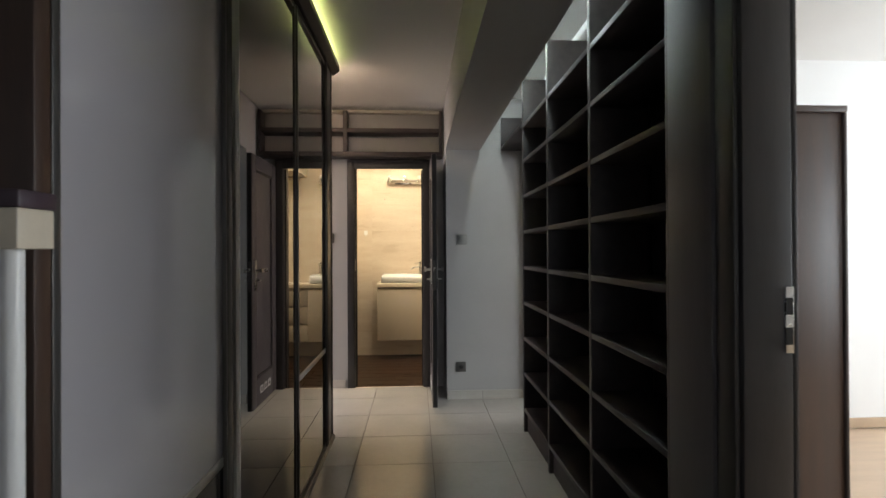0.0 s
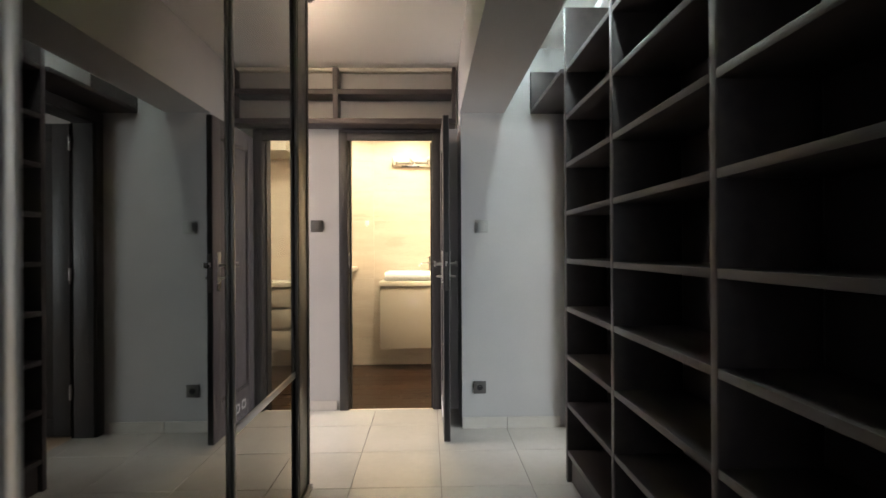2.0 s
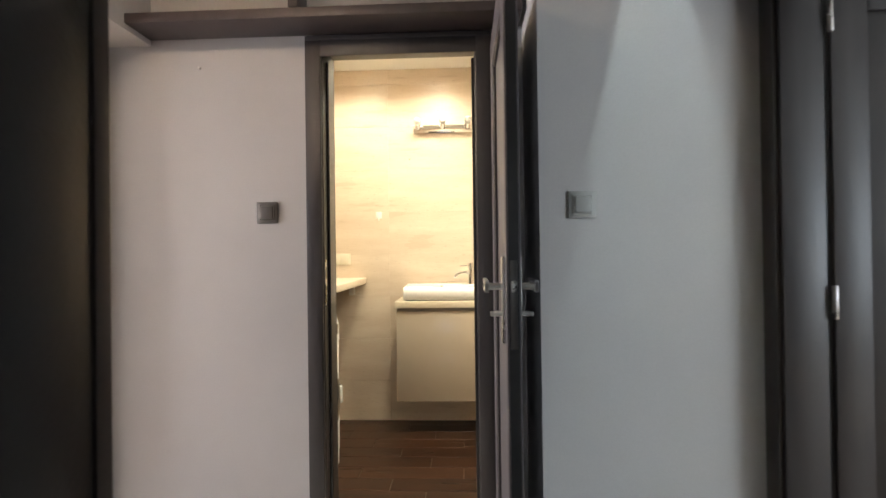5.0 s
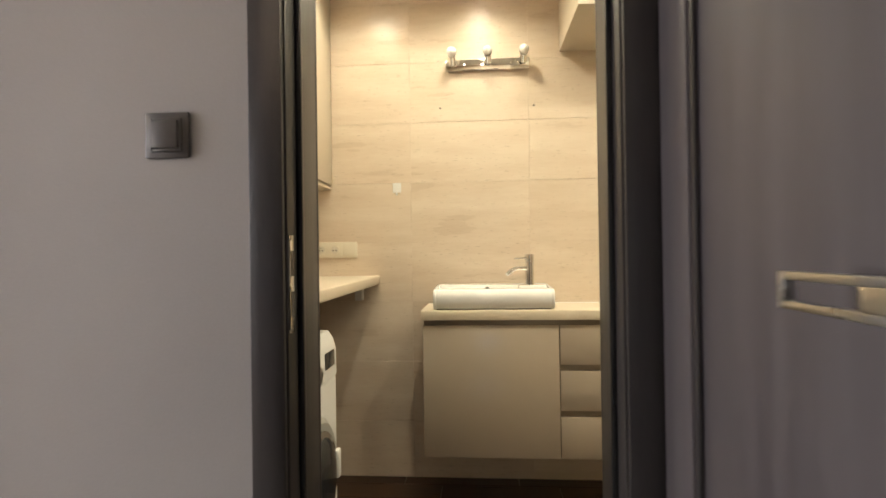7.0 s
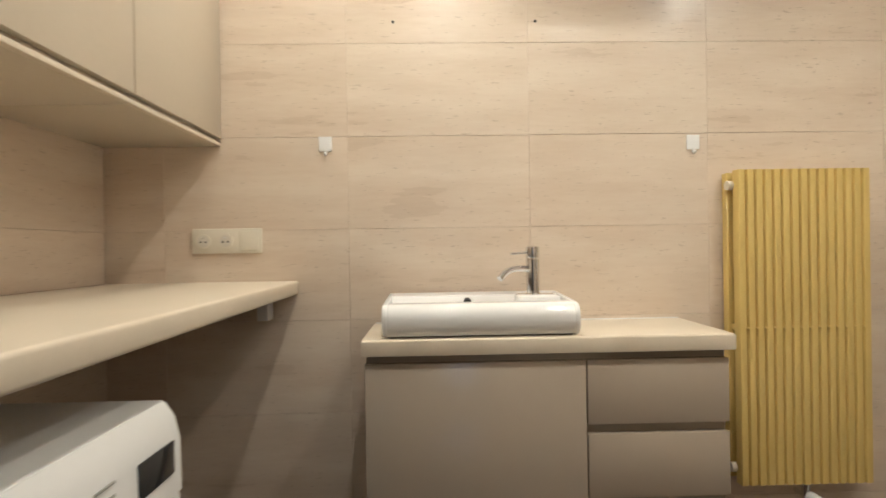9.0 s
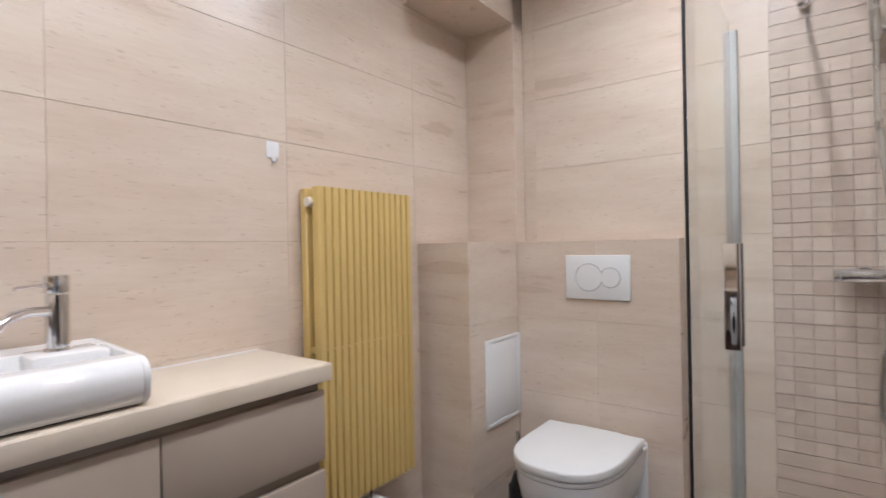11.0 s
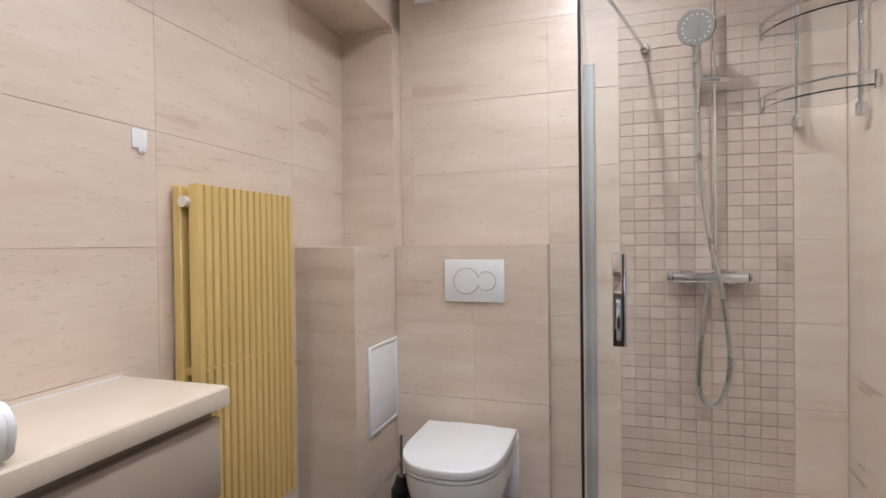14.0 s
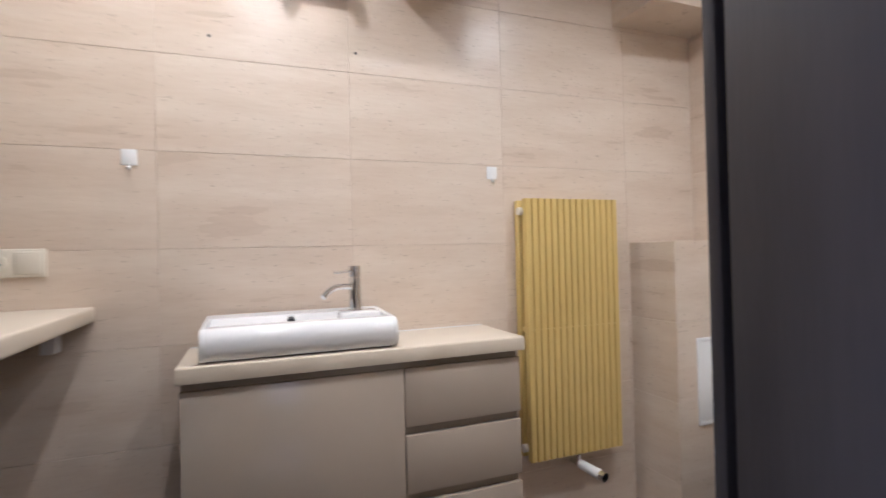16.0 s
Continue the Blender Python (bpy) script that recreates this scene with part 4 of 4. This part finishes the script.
for k in range(7):
    z = 2.357 + k * 0.022
    part("slat", box(2.402, 1.2405, z, E_ - 0.002, 1.3995, z + 0.012, 0.001), WHITE_PLASTIC, vent)


# ---- bathroom: shower ----
def shower_screen():
    s = thing("shower_enclosure", (1.62, 0.3, BATH_Z), "frameless clear glass shower enclosure with chrome fittings", "shower")
    part("side_glass", box(1.625, 0.639, 0.0, 2.385, 0.645, 1.98, 0.001, seg=1), GLASS, s).visible_shadow = False
    part("door_glass", box(1.617, -0.23, 0.0, 1.623, 0.636, 1.98, 0.001, seg=1), GLASS, s).visible_shadow = False
    part("seal", box(1.617, 0.6365, 0.0, 1.6245, 0.6445, 1.98, 0.001, seg=1), BLACK, s, "dark seal at the glass edge")
    part("wall_profile", box(2.385, 0.617, BATH_Z, E_ - 0.001, 0.645, 1.95, 0.003), PALE_GREY_PLASTIC, s)
    part("bottom_rail", box(1.61, -0.27, BATH_Z, 1.63, 0.64, -0.002, 0.003), STEEL, s)
    part("bottom_rail", box(1.631, 0.62, BATH_Z, 2.384, 0.64, -0.002, 0.003), STEEL, s)
    arm = part("support_bar", rod((1.66, 0.62, 1.972), (2.4, 0.418, 1.985), 0.007), CHROME, s)
    part("bar_clamp", box(1.64, 0.607, 1.95, 1.68, 0.64, 1.995, 0.005), CHROME, arm)
    part("bar_foot", rod((2.385, 0.42, 1.985), (E_ - 0.001, 0.415, 1.985), 0.018, bevel=0.003), CHROME, arm)
    h = part("handle", box(1.584, 0.525, 0.93, 1.592, 0.56, 1.175, 0.0035), CHROME, s, "chrome pull handle")
    for z in (0.955, 1.15):
        part("standoff", rod((1.592, 0.542, z), (1.65, 0.542, z), 0.010), CHROME, h)
    part("inner_grip", box(1.648, 0.525, 0.93, 1.656, 0.56, 1.175, 0.0035), CHROME, h)
    part("edge_seal", rod((1.62, -0.236, 0.0), (1.62, -0.236, 1.98), 0.005), STEEL, s)
    for z in (0.22, 1.88):
        part("hinge", box(1.604, -0.262, z, 1.636, -0.2, z + 0.085, 0.004), CHROME, s)


shower_screen()


def shower_set():
    x = E_
    m = thing("shower_mixer", (x, 0.18, 1.07), "chrome thermostatic shower mixer on the mosaic", "shower mixer")
    part("body", rod((x - 0.055, 0.33, 1.062), (x - 0.055, 0.067, 1.062), 0.022, bevel=0.003), CHROME, m)
    for y in (0.272, 0.122):
        part("union", rod((x - 0.001, y, 1.062), (x - 0.05, y, 1.062), 0.034, r2=0.027), CHROME, m)
    for y0, y1 in ((0.35, 0.332), (0.065, 0.047)):
        part("knob", rod((x - 0.055, y0, 1.062), (x - 0.055, y1, 1.062), 0.023, bevel=0.003), CHROME, m)
    part("outlet", rod((x - 0.055, 0.205, 1.055), (x - 0.055, 0.205, 1.02), 0.01), CHROME, m)
    part("riser", rod((x - 0.055, 0.18, 1.096), (x - 0.055, 0.18, 2.12), 0.0105), CHROME, m)
    part("wall_clip", rod((x - 0.001, 0.18, 2.07), (x - 0.055, 0.18, 2.07), 0.012), CHROME, m)
    part("slider", rod((x - 0.065, 0.238, 1.83), (x - 0.065, 0.128, 1.815), 0.014, bevel=0.002), CHROME, m)
    part("slider_clamp", box(x - 0.085, 0.222, 1.8, x - 0.035, 0.252, 1.855, 0.005), CHROME, m)
    part("hose", tube([(x - 0.08, 0.238, 1.79), (x - 0.075, 0.235, 1.55), (x - 0.075, 0.205, 1.25), (x - 0.095, 0.16, 1.0), (x - 0.085, 0.135, 0.75),
                       (x - 0.07, 0.16, 0.6), (x - 0.06, 0.2, 0.57), (x - 0.055, 0.235, 0.64), (x - 0.055, 0.225, 0.85), (x - 0.055, 0.206, 1.02)], 0.0085), STEEL, m,
         "ribbed silver hose")
    hs = thing("hand_shower", (x - 0.09, 0.24, 1.95), "silver round hand shower in its holder", "hand shower")
    part("grip", tube([(x - 0.082, 0.238, 1.79), (x - 0.088, 0.24, 1.87), (x - 0.105, 0.245, 1.95), (x - 0.135, 0.25, 1.99)], 0.0135), STEEL, hs)
    way = Vector((-0.82, 0.12, -0.45)).normalized()
    c = Vector((x - 0.145, 0.252, 2.0))
    head = part("head", rod(c - way * 0.018, c + way * 0.012, 0.04, None, 32, 0.066), STEEL, hs)
    part("spray_face", rod(c + way * 0.0125, c + way * 0.016, 0.061, None, 32), PALE_GREY_PLASTIC, head, "grey spray face")
    for k in range(16):
        a = 2 * math.pi * k / 16
        side = way.orthogonal().normalized()
        up = way.cross(side)
        p = c + way * 0.0162 + 0.046 * (math.cos(a) * side + math.sin(a) * up)
        part("nozzle", rod(p, p + way * 0.002, 0.0035, None, 8), WHITE_PLASTIC, head)


shower_set()


def corner_rack():
    r = thing("corner_rack", (E_ - 0.02, -0.2, 1.68), "two-tier chrome and glass corner shower rack", "rack")
    cx, cy = E_ - 0.006, -0.262
    for z in (1.7, 1.98):
        pts = [(cx, cy)] + [(cx - 0.24 * math.sin(a), cy + 0.27 * math.cos(a)) for a in (math.pi / 2 * k / 12 for k in range(13))]
        part("glass_shelf", prism(pts, z, z + 0.006, "z"), GLASS, r, "", False).visible_shadow = False
        arc = [(cx - 0.24 * math.sin(a), cy + 0.27 * math.cos(a), z + 0.045) for a in (math.pi / 2 * k / 7 for k in range(8))]
        part("guard_rail", tube(arc, 0.005), CHROME, r)
        for px, py in ((arc[0][0] - 0.002, arc[0][1] - 0.002), (arc[-1][0], arc[-1][1] + 0.006)):
            part("rail_post", rod((px, py, z - 0.012), (px, py, z + 0.05), 0.007), CHROME, r)
    for px, py in ((cx - 0.03, cy + 0.16), (cx - 0.17, cy + 0.02)):
        part("upright", rod((px, py, 1.66), (px, py, 2.1), 0.0085), CHROME, r)
        part("foot_cup", rod((px, py, 1.62), (px, py, 1.665), 0.017, bevel=0.004), CHROME, r)
        part("wall_plug", rod((px, py, 1.64), (cx + 0.004 if px > cx - 0.1 else px, py if px > cx - 0.1 else cy - 0.004, 1.64), 0.01), CHROME, r)


corner_rack()


# ---- bathroom: recessed ceiling spots ----
def spot(x, y, bright, beam):
    s = thing("ceiling_spot", (x, y, BATH_H), "round recessed ceiling spotlight, switched on", "ceiling light", "bathroom spotlights")
    rim = bmesh.new()
    bmesh.ops.create_circle(rim, segments=32, radius=0.042)
    edge = list(rim.edges)
    got = bmesh.ops.extrude_edge_only(rim, edges=edge)
    for v in got["geom"]:
        if isinstance(v, bmesh.types.BMVert):
            v.co = Vector((v.co.x * 0.78, v.co.y * 0.78, -0.006))
    bmesh.ops.translate(rim, verts=rim.verts, vec=(x, y, BATH_H - 0.0015))
    part("rim", rim, CHROME, s)
    part("lamp_face", rod((x, y, BATH_H - 0.001), (x, y, BATH_H - 0.0095), 0.031, seg=24), SPOT_GLOW, s)
    lamp = new("spot_lamp", bpy.data.lights.new("spot_lamp", "SPOT"))
    lamp.data.energy, lamp.data.color, lamp.data.spot_size, lamp.data.spot_blend, lamp.data.shadow_soft_size = SPOT_WATTS * bright, WARM, radians(beam), 1.0, 0.025
    lamp.location = (0, 0, -0.038)
    lamp.parent = s


# the spots at (0.385, 0.6) and (1.11, 0.6) are unseen, added as fill
for x, y, bright, beam in ((-0.2, 1.38, 0.95, 146), (0.383, 1.41, 1.05, 146), (0.385, 0.6, 1.35, 170), (1.11, 0.6, 1.6, 176), (1.76, 0.68, 2.35, 164)):
    spot(x, y, bright, beam)

# ---- tiles and planks ----
xs = (-0.84, -0.635, 0.002, 0.639, 1.276, 1.913, E_)
zs = (BATH_Z, 0.24, 0.565, 0.89, 1.207, 1.53, 1.855, 2.18, 2.505, BATH_H)
G = 0.0006
for r, (za, zb) in enumerate(zip(zs, zs[1:])):
    for xa, xb in zip(xs, xs[1:]):
        piece("tile", WALL_N, xa + 0.0003, N, za + G, xb - 0.0003, N + 0.006, zb - G, TRAVERTINE)
    for ya, yb in ((0.19, 0.49), (0.49, 1.127), (1.127, N)):
        piece("tile", WALL_W, -0.846, ya + G, za + G, -0.84, yb - G, zb - G, TRAVERTINE)
    zl = 1.199 if 1.2 < za < 1.21 else za + G
    for ya, yb in ((-0.27, -0.1), (0.5205, 0.8095)):
        piece("tile", WALL_E, E_, ya + 0.0003, za + G, E_ + 0.006, yb - 0.0003, zb - G, TRAVERTINE)
    if za > 1.2:
        for ya, yb in ((0.8095, 1.44), (1.44, 1.5)):
            piece("tile", WALL_E, E_, ya + 0.0003, zl, E_ + 0.006, yb - 0.0003, zb - G, TRAVERTINE)
    if za > 1.2:
        piece("tile", COLUMN, 2.32, 1.5, zl, 2.326, N - G, zb - G, TRAVERTINE)
        piece("tile", COLUMN, 2.3265, 1.5, zl, E_ - G, 1.506, zb - G, TRAVERTINE)
low = (BATH_Z, 0.19, 0.525, 0.86, 1.1985)
for za, zb in zip(low, low[1:]):
    piece("tile", PEDESTAL, 1.925, 1.5, za + G, 1.931, N - G, zb - G, TRAVERTINE)
    piece("tile", PEDESTAL, 1.9315, 1.5, za + G, 2.3195, 1.506, zb - G, TRAVERTINE)
    for ya, yb in ((0.81, 1.13), (1.13, 1.4985)):
        piece("tile", CISTERN, 2.32, ya, za + G, 2.326, yb - 0.0003, zb - G, TRAVERTINE)
    piece("tile", CISTERN, 2.3265, 0.81, za + G, E_, 0.816, zb - G, TRAVERTINE)
piece("tile", PEDESTAL, 1.9315, 1.5065, 1.1925, E_, N - G, 1.1985, TRAVERTINE)
piece("tile", CISTERN, 2.3265, 0.8165, 1.1925, E_, 1.4985, 1.1985, TRAVERTINE)

# mosaic in the shower
rest = bmesh.new()
for k in range(52):
    z = BATH_Z + 0.05 * k
    for j in range(11):
        y = -0.1 + 0.0564 * j
        if 10 <= k < 37:
            piece("mosaic_tile", WALL_E, E_ - 0.0015 * ((k * 7 + j * 3) % 3) / 2, y + 0.0005, z + 0.0009, E_ + 0.006 - 0.0015 * ((k * 7 + j * 3) % 3) / 2, y + 0.0559, z + 0.0491,
                  MOSAIC, 0.0015)
        else:
            box(E_, y + 0.0005, z + 0.0009, E_ + 0.006, y + 0.0559, z + 0.0491, 0, rest)
ob = part("mosaic_tiles", rest, MOSAIC, WALL_E, "", False)
ob["kind"] = "stuff"

# hall floor tiles
FLOOR = bpy.data.objects["floor"]
for i in range(-3, 4):
    for j in range(-17, 1):
        xa, xb = max(0.2 + 0.4625 * i, -0.958), min(0.2 + 0.4625 * (i + 1), 1.68)
        ya, yb = -0.345 + 0.4555 * j, min(-0.345 + 0.4555 * (j + 1), 0.0)
        if xb - xa > 0.02 and ya > -7.5:
            if xa >= 0.8 and j == 0:
                yb = -0.421
                if yb <= ya:
                    continue
            piece("tile", FLOOR, xa + 0.0015, ya + 0.0015, -0.008, xb - 0.0015, yb - 0.0015, 0.0, FLOOR_TILE)

# skirting tiles in the hall
for name, runs in (("baseboard_door_wall", ((-0.955, -0.62), (-0.615, -0.09))), ("baseboard_recess", ((0.828, 1.128), (1.131, 1.49)))):
    y = 0.0 if "door" in name else -0.42
    base = structure(name, box(runs[0][0], y - 0.004, 0.0, runs[-1][1], y - 0.0005, 0.068), GROUT, "cream tile skirting along the grey wall", "baseboard")
    for a, b_ in runs:
        piece("tile", base, a, y - 0.012, 0.001, b_, y - 0.0045, 0.075, FLOOR_TILE)

# bathroom planks
BATH_FLOOR = bpy.data.objects["floor_bathroom"]
k = 0
y = 0.03
while y < N:
    x = -0.84 - 0.3 * (k % 3) * 0.67
    yb = min(y + 0.148, N)
    while x < 1.61:
        xa, xb = max(x, -0.84), min(x + 0.598, 1.925 if y > 1.35 else 2.31)
        if (xb > -0.05 and xa < 0.65) or y > 0.18:
            piece("plank", BATH_FLOOR, xa + 0.001, y + 0.001, BATH_Z - 0.008, xb - 0.001, yb - 0.001, BATH_Z, PLANK, 0.001)
        x += 0.6
    y += 0.15
    k += 1
structure("shower_floor", box(1.63, -0.27, BATH_Z - 0.006, 2.4, 0.62, BATH_Z + 0.002, 0.002), TRAVERTINE, "beige tiled shower floor", "floor")
